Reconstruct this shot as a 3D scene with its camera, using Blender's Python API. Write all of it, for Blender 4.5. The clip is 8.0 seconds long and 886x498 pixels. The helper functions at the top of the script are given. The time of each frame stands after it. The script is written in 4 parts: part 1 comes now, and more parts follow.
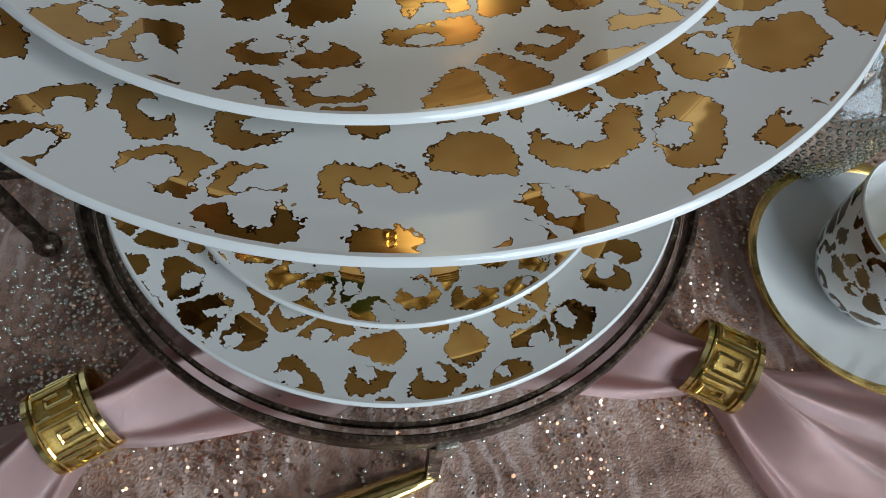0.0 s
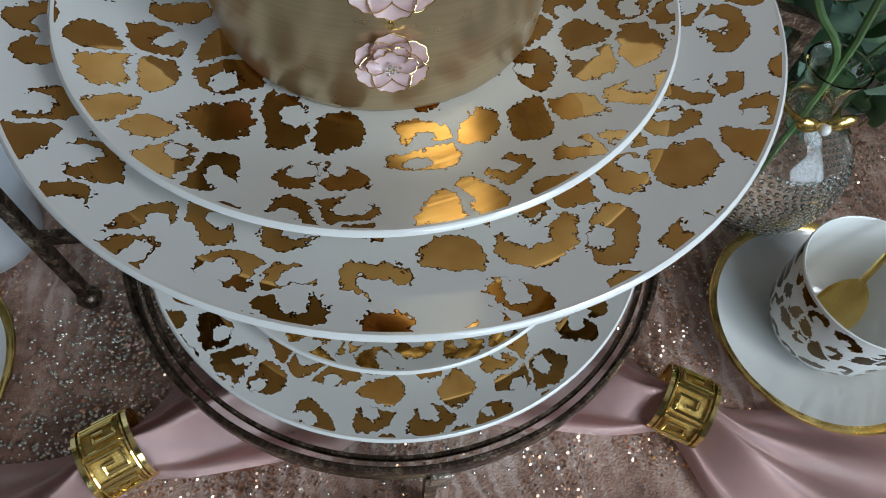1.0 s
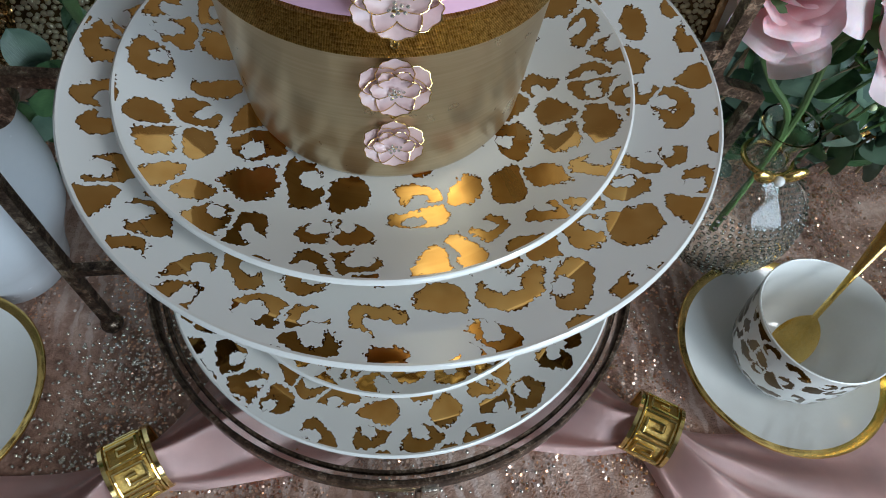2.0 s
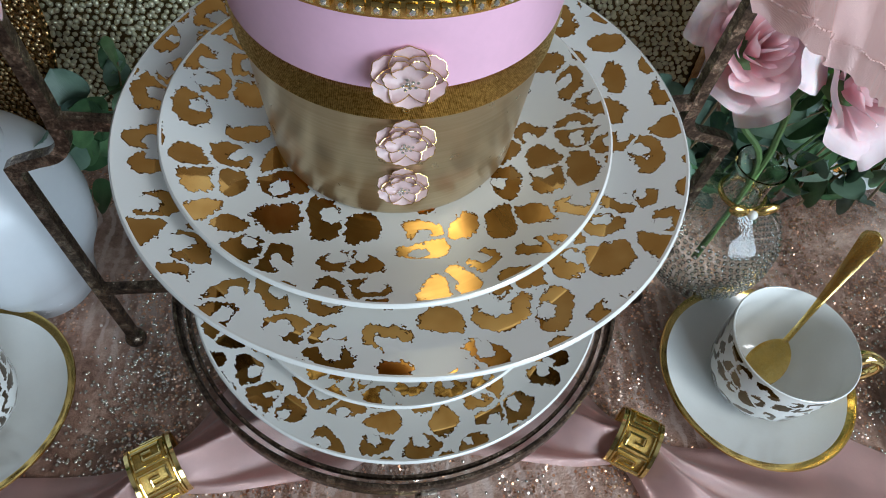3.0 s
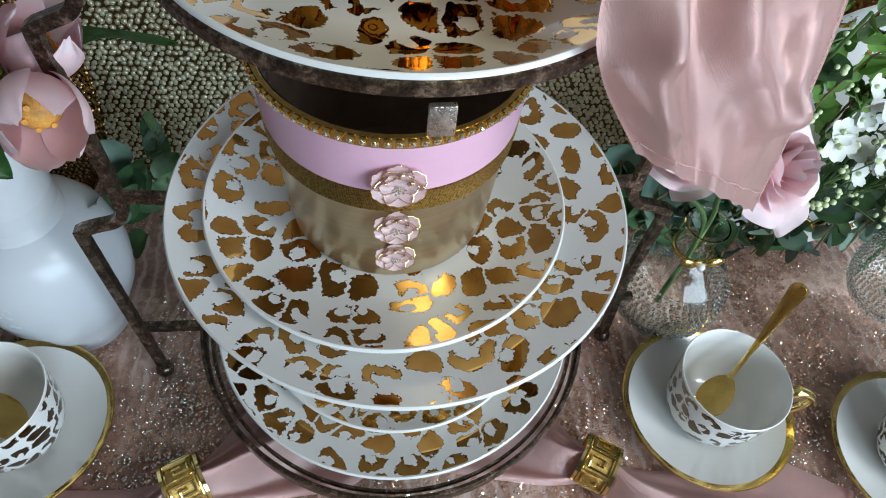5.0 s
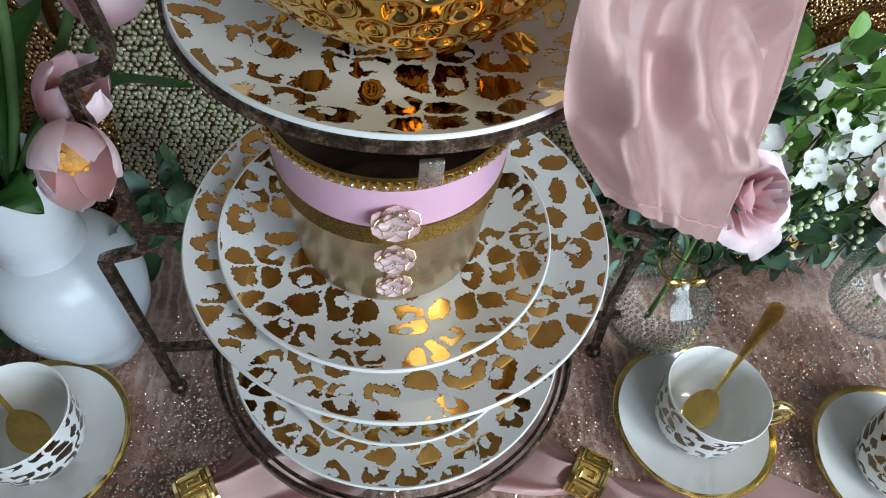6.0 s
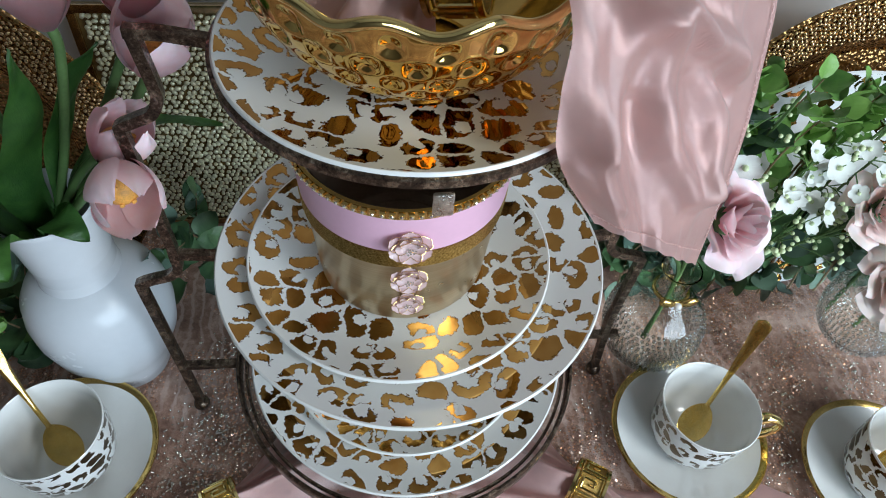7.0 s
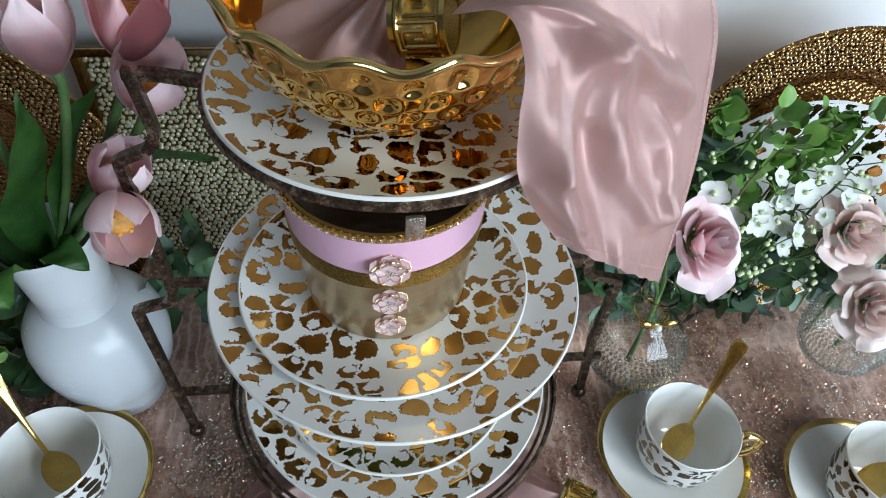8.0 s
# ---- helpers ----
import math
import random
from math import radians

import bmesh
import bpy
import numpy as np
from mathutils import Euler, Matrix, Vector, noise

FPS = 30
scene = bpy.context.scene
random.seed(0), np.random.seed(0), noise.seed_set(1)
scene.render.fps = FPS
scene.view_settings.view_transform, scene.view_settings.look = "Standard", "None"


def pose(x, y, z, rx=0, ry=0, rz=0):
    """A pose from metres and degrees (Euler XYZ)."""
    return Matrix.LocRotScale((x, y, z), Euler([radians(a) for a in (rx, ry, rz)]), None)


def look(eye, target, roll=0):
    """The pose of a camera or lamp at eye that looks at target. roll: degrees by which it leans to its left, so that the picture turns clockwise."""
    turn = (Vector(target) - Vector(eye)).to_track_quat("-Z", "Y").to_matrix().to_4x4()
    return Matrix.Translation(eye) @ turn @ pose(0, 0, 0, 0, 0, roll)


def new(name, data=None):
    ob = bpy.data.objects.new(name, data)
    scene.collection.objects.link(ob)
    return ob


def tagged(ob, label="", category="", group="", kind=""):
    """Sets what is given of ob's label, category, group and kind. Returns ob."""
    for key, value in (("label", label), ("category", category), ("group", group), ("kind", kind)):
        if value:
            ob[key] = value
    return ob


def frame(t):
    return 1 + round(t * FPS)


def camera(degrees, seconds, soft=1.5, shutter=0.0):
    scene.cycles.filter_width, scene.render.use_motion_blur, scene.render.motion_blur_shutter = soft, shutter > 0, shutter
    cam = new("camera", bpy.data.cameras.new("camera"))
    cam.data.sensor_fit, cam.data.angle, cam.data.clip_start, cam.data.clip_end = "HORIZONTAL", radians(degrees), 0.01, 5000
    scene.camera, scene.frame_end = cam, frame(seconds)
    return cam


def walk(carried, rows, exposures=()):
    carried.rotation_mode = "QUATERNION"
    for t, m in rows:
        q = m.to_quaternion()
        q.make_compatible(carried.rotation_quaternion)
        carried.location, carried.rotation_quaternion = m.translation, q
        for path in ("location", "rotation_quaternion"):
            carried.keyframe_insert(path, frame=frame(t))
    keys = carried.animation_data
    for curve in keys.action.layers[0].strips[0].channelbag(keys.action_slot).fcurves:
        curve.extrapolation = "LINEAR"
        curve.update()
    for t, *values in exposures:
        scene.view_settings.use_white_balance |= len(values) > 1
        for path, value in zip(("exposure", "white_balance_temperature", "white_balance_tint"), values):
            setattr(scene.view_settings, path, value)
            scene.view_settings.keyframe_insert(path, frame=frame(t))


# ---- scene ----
cam = camera(67.88, 8.0, soft=1.0)
PATH = [
    (0, (-0.0157, -0.1845, 0.3395), (0.0260, -0.0054, -0.0157), 7.38),
    (0.5, (-0.0139, -0.1892, 0.3650), (0.0272, -0.0006, 0.0147), 6.60),
    (1, (-0.0159, -0.1963, 0.3882), (0.0262, 0.0004, 0.0425), 6.40),
    (1.5, (-0.0177, -0.2026, 0.4078), (0.0262, 0.0006, 0.0661), 6.88),
    (2, (-0.0181, -0.2100, 0.4281), (0.0275, -0.0019, 0.0896), 7.42),
    (3.5, (-0.0250, -0.2333, 0.4788), (0.0219, -0.0116, 0.1492), 8.13),
    (4, (-0.0257, -0.2400, 0.4977), (0.0221, -0.0150, 0.1705), 8.38),
    (4.5, (-0.0237, -0.2481, 0.5164), (0.0229, -0.0205, 0.1909), 8.11),
    (6, (-0.0193, -0.2660, 0.5653), (0.0241, -0.0293, 0.2458), 6.69),
    (6.5, (-0.0224, -0.2768, 0.5812), (0.0191, -0.0361, 0.2644), 6.05),
    (7, (-0.0268, -0.2911, 0.5959), (0.0148, -0.0420, 0.2857), 5.64),
    (7.5, (-0.0192, -0.3023, 0.6034), (0.0227, -0.0450, 0.3000), 4.90),
    (8, (-0.0161, -0.3125, 0.6099), (0.0258, -0.0475, 0.3132), 4.47),
]

walk(cam, [(t, look(eye, target, roll)) for t, eye, target, roll in PATH], [(0, -0.36), (1.5, -0.32), (3.5, -0.02), (4.5, 0.0), (8, 0.0)])

# ---- light ----
world = bpy.data.worlds.new("room_air")
world.use_nodes = True
scene.world = world
world.node_tree.nodes["Background"].inputs["Color"].default_value = (0.75, 0.8, 0.9, 1)
world.node_tree.nodes["Background"].inputs["Strength"].default_value = 0.15


def area_lamp(name, eye, target, size_x, size_y, watts, colour):
    data = bpy.data.lights.new(name, "AREA")
    data.shape, data.size, data.size_y, data.energy, data.color = "RECTANGLE", size_x, size_y, watts, colour
    ob = new(name, data)
    ob.matrix_world = look(eye, target)
    return ob


area_lamp("lamp_light", (0.66, -0.64, 0.92), (0.14, 0.08, 0.24), 0.30, 0.30, 4.8, (0.90, 0.96, 1.0))
# broad fill added from the front right; its source is unseen, no window exists
area_lamp("soft_fill_light", (1.02, -1.62, 0.68), (0.08, 0.20, 0.26), 1.7, 1.1, 48, (0.67, 0.84, 1.0))

# ---- materials ----


def nodes_of(name):
    m = bpy.data.materials.new(name)
    m.use_nodes = True
    nt = m.node_tree
    return m, nt, nt.nodes["Principled BSDF"]


def node(nt, kind, **values):
    n = nt.nodes.new(kind)
    for key, v in values.items():
        n.inputs[key.replace("_", " ")].default_value = v
    return n


def maths(nt, op, a, b=0.0, clamp=False):
    n = nt.nodes.new("ShaderNodeMath")
    n.operation, n.use_clamp = op, clamp
    for i, v in enumerate((a, b)):
        if isinstance(v, (int, float)):
            n.inputs[i].default_value = v
        else:
            nt.links.new(v, n.inputs[i])
    return n.outputs[0]


def vmaths(nt, op, a, b=(0, 0, 0), scale=None):
    n = nt.nodes.new("ShaderNodeVectorMath")
    n.operation = op
    for i, v in enumerate((a, b)):
        if isinstance(v, tuple):
            n.inputs[i].default_value = v
        else:
            nt.links.new(v, n.inputs[i])
    if scale is not None:
        n.inputs["Scale"].default_value = scale
    return n.outputs["Value"] if op in ("LENGTH", "DOT_PRODUCT", "DISTANCE") else n.outputs[0]


def ramp(nt, fac, stops):
    n = nt.nodes.new("ShaderNodeValToRGB")
    el = n.color_ramp.elements
    while len(el) < len(stops):
        el.new(0.5)
    for e, (p, c) in zip(el, stops):
        e.position, e.color = p, (*c, 1) if len(c) == 3 else c
    nt.links.new(fac, n.inputs[0])
    return n.outputs[0]


def mix_colour(nt, fac, a, b):
    n = nt.nodes.new("ShaderNodeMix")
    n.data_type = "RGBA"
    for sock, v in ((n.inputs[0], fac), (n.inputs[6], a), (n.inputs[7], b)):
        if isinstance(v, (int, float)):
            sock.default_value = v
        elif isinstance(v, tuple):
            sock.default_value = (*v, 1)
        else:
            nt.links.new(v, sock)
    return n.outputs[2]


def coords(nt):
    return nt.nodes.new("ShaderNodeTexCoord").outputs["Object"]


def noise_of(nt, vec, scale, detail=3.0, rough=0.55):
    n = node(nt, "ShaderNodeTexNoise", Scale=scale, Detail=detail, Roughness=rough)
    nt.links.new(vec, n.inputs["Vector"])
    return n


def bump(nt, bsdf, height, strength, distance):
    b = node(nt, "ShaderNodeBump", Strength=strength, Distance=distance)
    nt.links.new(height, b.inputs["Height"])
    nt.links.new(b.outputs[0], bsdf.inputs["Normal"])
    return b


def plain(name, colour, rough=0.5, metal=0.0, vary=0.15, scale=60.0, bump_mm=0.0, bump_scale=400.0, **extra):
    """A surface of one colour with two scales of change in tone and gloss, and fine relief."""
    m, nt, p = nodes_of(name)
    v = coords(nt)
    n1, n2 = noise_of(nt, v, scale, 4.0), noise_of(nt, v, scale * 7, 2.0)
    f = maths(nt, "ADD", maths(nt, "MULTIPLY", n1.outputs[0], 0.7), maths(nt, "MULTIPLY", n2.outputs[0], 0.3))
    lo, hi = tuple(max(0, c * (1 - vary)) for c in colour), tuple(min(1, c * (1 + vary)) for c in colour)
    nt.links.new(ramp(nt, f, ((0.3, lo), (0.7, hi))), p.inputs["Base Color"])
    p.inputs["Metallic"].default_value = metal
    nt.links.new(maths(nt, "ADD", rough * 0.8, maths(nt, "MULTIPLY", f, rough * 0.4)), p.inputs["Roughness"])
    for key, value in extra.items():
        p.inputs[key.replace("_", " ")].default_value = value
    if bump_mm:
        bump(nt, p, noise_of(nt, v, bump_scale, 3.0).outputs[0], 0.6, bump_mm / 1000)
    return m


def antique(name):
    """Dark metal rubbed bright in flecks."""
    m, nt, p = nodes_of(name)
    v = coords(nt)
    n1, n2 = noise_of(nt, v, 130, 5.0, 0.7), noise_of(nt, v, 600, 3.0, 0.7)
    f = maths(nt, "ADD", maths(nt, "MULTIPLY", n1.outputs[0], 0.65), maths(nt, "MULTIPLY", n2.outputs[0], 0.35))
    nt.links.new(ramp(nt, f, ((0.38, (0.035, 0.025, 0.02)), (0.51, (0.12, 0.085, 0.062)), (0.66, (0.50, 0.42, 0.32)))), p.inputs["Base Color"])
    p.inputs["Metallic"].default_value = 0.9
    nt.links.new(ramp(nt, f, ((0.4, (0.42, 0.42, 0.42)), (0.65, (0.18, 0.18, 0.18)))), p.inputs["Roughness"])
    bump(nt, p, f, 0.5, 0.0008)
    return m


def leopard(name, size, seed, wrap=False, cover=0.06, deep=1.0):
    """White glazed porcelain with a mirror-gold leopard print: jagged spots, many of them open to one side."""
    m, nt, p = nodes_of(name)
    v = coords(nt)
    if wrap:  # round a cup: angle and height
        sep = nt.nodes.new("ShaderNodeSeparateXYZ")
        nt.links.new(v, sep.inputs[0])
        comb = nt.nodes.new("ShaderNodeCombineXYZ")
        nt.links.new(maths(nt, "MULTIPLY", maths(nt, "ARCTAN2", sep.outputs[1], sep.outputs[0]), 0.04), comb.inputs[0])
        nt.links.new(sep.outputs[2], comb.inputs[1])
        v = comb.outputs[0]
    v = vmaths(nt, "MULTIPLY", v, (1, 1, 0))
    v = vmaths(nt, "ADD", v, (seed * 0.37, seed * 0.73, 0))
    slow = noise_of(nt, v, 0.8 / size, 1.0)
    jag = noise_of(nt, v, 6.0 / size, 2.0, 0.7)
    w = vmaths(nt, "ADD", v, vmaths(nt, "SCALE", vmaths(nt, "SUBTRACT", slow.outputs[1], (0.5, 0.5, 0.5)), scale=size * 0.75))
    w = vmaths(nt, "ADD", w, vmaths(nt, "SCALE", vmaths(nt, "SUBTRACT", jag.outputs[1], (0.5, 0.5, 0.5)), scale=size * 0.34))
    w = vmaths(nt, "MULTIPLY", w, (1, 1, 0))
    cells = []
    for feature in ("F1", "DISTANCE_TO_EDGE"):
        vo = node(nt, "ShaderNodeTexVoronoi", Scale=1 / size, Randomness=0.70)
        vo.voronoi_dimensions, vo.feature = "2D", feature
        nt.links.new(w, vo.inputs["Vector"])
        cells.append(vo)
    f1, edge = cells
    sep = nt.nodes.new("ShaderNodeSeparateXYZ")
    nt.links.new(f1.outputs["Color"], sep.inputs[0])
    rx, ry, rz = sep.outputs
    # each spot is an oval turned its own way; most are bitten open on one side
    turn = nt.nodes.new("ShaderNodeVectorRotate")
    turn.rotation_type = "Z_AXIS"
    nt.links.new(vmaths(nt, "MULTIPLY", vmaths(nt, "SUBTRACT", w, f1.outputs["Position"]), (1, 1, 0)), turn.inputs["Vector"])
    nt.links.new(maths(nt, "MULTIPLY", rx, 6.283), turn.inputs["Angle"])
    local = vmaths(nt, "SCALE", turn.outputs[0], scale=1 / size)
    oval = vmaths(nt, "LENGTH", vmaths(nt, "MULTIPLY", local, (0.80, 1.18, 0)))
    reach = maths(nt, "ADD", 0.30 + cover, maths(nt, "MULTIPLY", ry, 0.16))
    spot = maths(nt, "LESS_THAN", oval, reach)
    spot = maths(nt, "MULTIPLY", spot, maths(nt, "GREATER_THAN", edge.outputs["Distance"], 0.058))
    heart = vmaths(nt, "LENGTH", vmaths(nt, "MULTIPLY", vmaths(nt, "SUBTRACT", local, (0.04, 0.17, 0)), (0.85, 0.72, 0)))
    bitten = maths(nt, "GREATER_THAN", rz, 0.36)
    radius = maths(nt, "MULTIPLY", bitten, maths(nt, "ADD", 0.10, maths(nt, "MULTIPLY", rz, 0.09)))
    mask = maths(nt, "MULTIPLY", spot, maths(nt, "GREATER_THAN", heart, radius))
    tone = noise_of(nt, v, 1.2 / size, 2.0)
    # deep below 1 darkens the gold itself, imitating dark reflections in it
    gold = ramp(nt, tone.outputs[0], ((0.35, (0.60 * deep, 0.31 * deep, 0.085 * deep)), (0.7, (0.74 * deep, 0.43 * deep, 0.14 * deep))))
    # the print is drawn round with a thin brown contour
    line = maths(nt, "MAXIMUM", maths(nt, "GREATER_THAN", oval, maths(nt, "SUBTRACT", reach, 0.022)), maths(nt, "LESS_THAN", edge.outputs["Distance"], 0.074))
    line = maths(nt, "MAXIMUM", line, maths(nt, "LESS_THAN", heart, maths(nt, "ADD", radius, maths(nt, "MULTIPLY", bitten, 0.018))))
    gold = mix_colour(nt, line, gold, (0.16, 0.075, 0.02))
    nt.links.new(mix_colour(nt, mask, (0.78, 0.79, 0.77), gold), p.inputs["Base Color"])
    nt.links.new(mask, p.inputs["Metallic"])
    nt.links.new(maths(nt, "SUBTRACT", 0.12, maths(nt, "MULTIPLY", mask, 0.085)), p.inputs["Roughness"])
    wave = noise_of(nt, v, 0.9 / size, 2.0)
    bump(nt, p, maths(nt, "ADD", wave.outputs[0], maths(nt, "MULTIPLY", mask, 0.5)), 0.35, size * 0.012)
    return m


PORCELAIN = plain("white_porcelain", (0.80, 0.80, 0.77), 0.12, vary=0.02, Coat_Weight=0.5)
LEOPARD_PLATE = leopard("leopard_porcelain", 0.0205, 1)
LEOPARD_SALAD = leopard("leopard_porcelain_small", 0.0195, 5)
# same gold print, its colour darkened as if mirroring dim surroundings
LEOPARD_CUP_DIM = leopard("leopard_porcelain_cup_dim", 0.0150, 9, wrap=True, deep=0.15)
CERAMIC = plain("matt_white_ceramic", (0.62, 0.65, 0.68), 0.26, vary=0.03, scale=20)
GOLD = plain("polished_gold", (0.88, 0.68, 0.28), 0.13, 1.0, vary=0.12, scale=80)
BOWL_GOLD = plain("deep_polished_gold", (0.78, 0.53, 0.17), 0.09, 1.0, vary=0.15, scale=60)
RIM_GOLD = plain("gilt_rim", (0.72, 0.50, 0.17), 0.2, 1.0, vary=0.2, scale=120)
BRAID = plain("gold_braid", (0.58, 0.40, 0.13), 0.38, 1.0, vary=0.35, scale=900, bump_mm=1.2, bump_scale=1300)
BRONZE = antique("antique_bronze")
SILVER = plain("worn_silver", (0.66, 0.63, 0.57), 0.28, 1.0, vary=0.4, scale=250, bump_mm=0.8, bump_scale=700)
PINK_BAND = plain("pink_enamel", (0.76, 0.45, 0.58), 0.4, vary=0.04)
PINK_GEM = plain("pale_pink_enamel", (0.97, 0.76, 0.76), 0.25, vary=0.06, Coat_Weight=0.6)
CRYSTAL = plain("crystal", (0.78, 0.76, 0.68), 0.08, 0.8)
WALL = plain("white_wall_paint", (0.84, 0.84, 0.84), 0.6, vary=0.04, scale=6, bump_mm=0.2)
# for walls out of view: a dark tone chosen so the gold reflects dimly
ROOM = plain("unseen_wall_tone", (0.27, 0.265, 0.26), 0.7, vary=0.2, scale=2)
DADO = plain("brown_wall_paint", (0.24, 0.20, 0.17), 0.6, vary=0.2, scale=3)
CEILING = plain("white_ceiling_paint", (0.74, 0.73, 0.71), 0.8, vary=0.05, scale=3)
FLOOR = plain("floor_wood", (0.25, 0.16, 0.1), 0.4, vary=0.3, scale=5)
INSIDE = plain("dark_mirror_lining", (0.30, 0.235, 0.19), 0.16, 0.45, vary=0.2)


def part(name, bm, material, parent=None, label="", smooth=True):
    me = bpy.data.meshes.new(name)
    if isinstance(bm, bmesh.types.BMesh):
        bmesh.ops.recalc_face_normals(bm, faces=bm.faces)
        bm.to_mesh(me)
        bm.free()
    else:
        me.from_pydata([tuple(map(float, q)) for q in bm[0]], [], bm[1])
    me.materials.append(material)
    if smooth:
        me.polygons.foreach_set("use_smooth", [True] * len(me.polygons))
        me.set_sharp_from_angle(angle=radians(50))
    me.update()
    ob = new(name, me)
    if parent:
        ob.parent = parent
    return tagged(ob, label=label)


def thing(name, at, label, category, group="", kind="", turn=0.0):
    ob = new(name)
    ob.empty_display_size = 0.02
    ob.matrix_world = pose(*at, 0, 0, turn)
    return tagged(ob, label, category, group, kind)


def lathe(profile, seg=96, wave=None):
    """A turned body from (radius, height) pairs; wave(angle, i) may add to radius and height."""
    verts, faces = [], []
    n = len(profile)
    for k in range(seg):
        a = 2 * math.pi * k / seg
        for i, (r, z) in enumerate(profile):
            dr, dz = wave(a, i) if wave else (0, 0)
            verts.append(((r + dr) * math.cos(a), (r + dr) * math.sin(a), z + dz))
    for k in range(seg):
        j = (k + 1) % seg
        for i in range(n - 1):
            faces.append((k * n + i, j * n + i, j * n + i + 1, k * n + i + 1))
    bm = bmesh.new()
    vs = [bm.verts.new(q) for q in verts]
    for f in faces:
        bm.faces.new([vs[i] for i in f])
    bmesh.ops.remove_doubles(bm, verts=bm.verts, dist=1e-6)
    return bm


def sweep(points, radius, sides=8, square=False, closed=False, taper=None, bm=None, flat=1.0):
    """A rod along points. square: a square section. taper(t): factor on the radius."""
    bm = bm or bmesh.new()
    pts = [Vector(q) for q in points]
    n = len(pts)
    rings = []
    up = None
    sides = 4 if square else sides
    for i, q in enumerate(pts):
        if closed:
            d = (pts[(i + 1) % n] - pts[i - 1]).normalized()
        else:
            d = (pts[min(i + 1, n - 1)] - pts[max(i - 1, 0)]).normalized()
        if up is None:
            up = d.orthogonal().normalized() if not square else (Vector((0, 1, 0)) if abs(d.y) < 0.9 else Vector((1, 0, 0)))
        up = (up - d * up.dot(d)).normalized()
        side = d.cross(up)
        r = radius * (taper(i / max(1, n - 1)) if taper else 1)
        ring = []
        for k in range(sides):
            a = 2 * math.pi * (k + (0.5 if square else 0)) / sides
            ring.append(bm.verts.new(q + (side * math.cos(a) * flat + up * math.sin(a)) * r * (1.414 if square else 1)))
        rings.append(ring)
    for i in range(n if closed else n - 1):
        a, b = rings[i], rings[(i + 1) % n]
        for k in range(sides):
            bm.faces.new((a[k], a[(k + 1) % sides], b[(k + 1) % sides], b[k]))
    if not closed:
        bm.faces.new(rings[0])
        bm.faces.new(list(reversed(rings[-1])))
    return bm


def smooth_path(points, per=8, closed=False):
    """Catmull-Rom through the points."""
    p = [Vector(q) for q in points]
    if closed:
        p = [p[-1], *p, p[0], p[1]]
    else:
        p = [2 * p[0] - p[1], *p, 2 * p[-1] - p[-2]]
    out = []
    for i in range(1, len(p) - 2):
        for k in range(per):
            t = k / per
            a, b, c, d = p[i - 1:i + 3]
            out.append(0.5 * (2 * b + (c - a) * t + (2 * a - 5 * b + 4 * c - d) * t * t + (3 * b - a - 3 * c + d) * t ** 3))
    if not closed:
        out.append(p[-2])
    return out


def ball(radius, at=(0, 0, 0), seg=16, rings=10, stretch=(1, 1, 1), bm=None):
    bm = bm or bmesh.new()
    bmesh.ops.create_uvsphere(bm, u_segments=seg, v_segments=rings, radius=radius,
                              matrix=Matrix.Translation(at) @ Matrix.Diagonal((*stretch, 1)))
    return bm


def box(x0, y0, z0, x1, y1, z1, bevel=0.0, bm=None):
    bm = bm or bmesh.new()
    made = bmesh.ops.create_cube(bm, size=1, matrix=Matrix.Translation(((x0 + x1) / 2, (y0 + y1) / 2, (z0 + z1) / 2))
                                 @ Matrix.Diagonal((x1 - x0, y1 - y0, z1 - z0, 1)))
    if bevel:
        edges = {e for v in made["verts"] for e in v.link_edges}
        bmesh.ops.bevel(bm, geom=list(edges), offset=bevel, segments=2, affect="EDGES", profile=0.6)
    return bm


def sheet(f, nu, nv, bm=None):
    """A surface f(u, v) -> point, u and v from 0 to 1."""
    bm = bm or bmesh.new()
    g = [[bm.verts.new(f(i / nu, j / nv)) for j in range(nv + 1)] for i in range(nu + 1)]
    for i in range(nu):
        for j in range(nv):
            bm.faces.new((g[i][j], g[i + 1][j], g[i + 1][j + 1], g[i][j + 1]))
    return bm

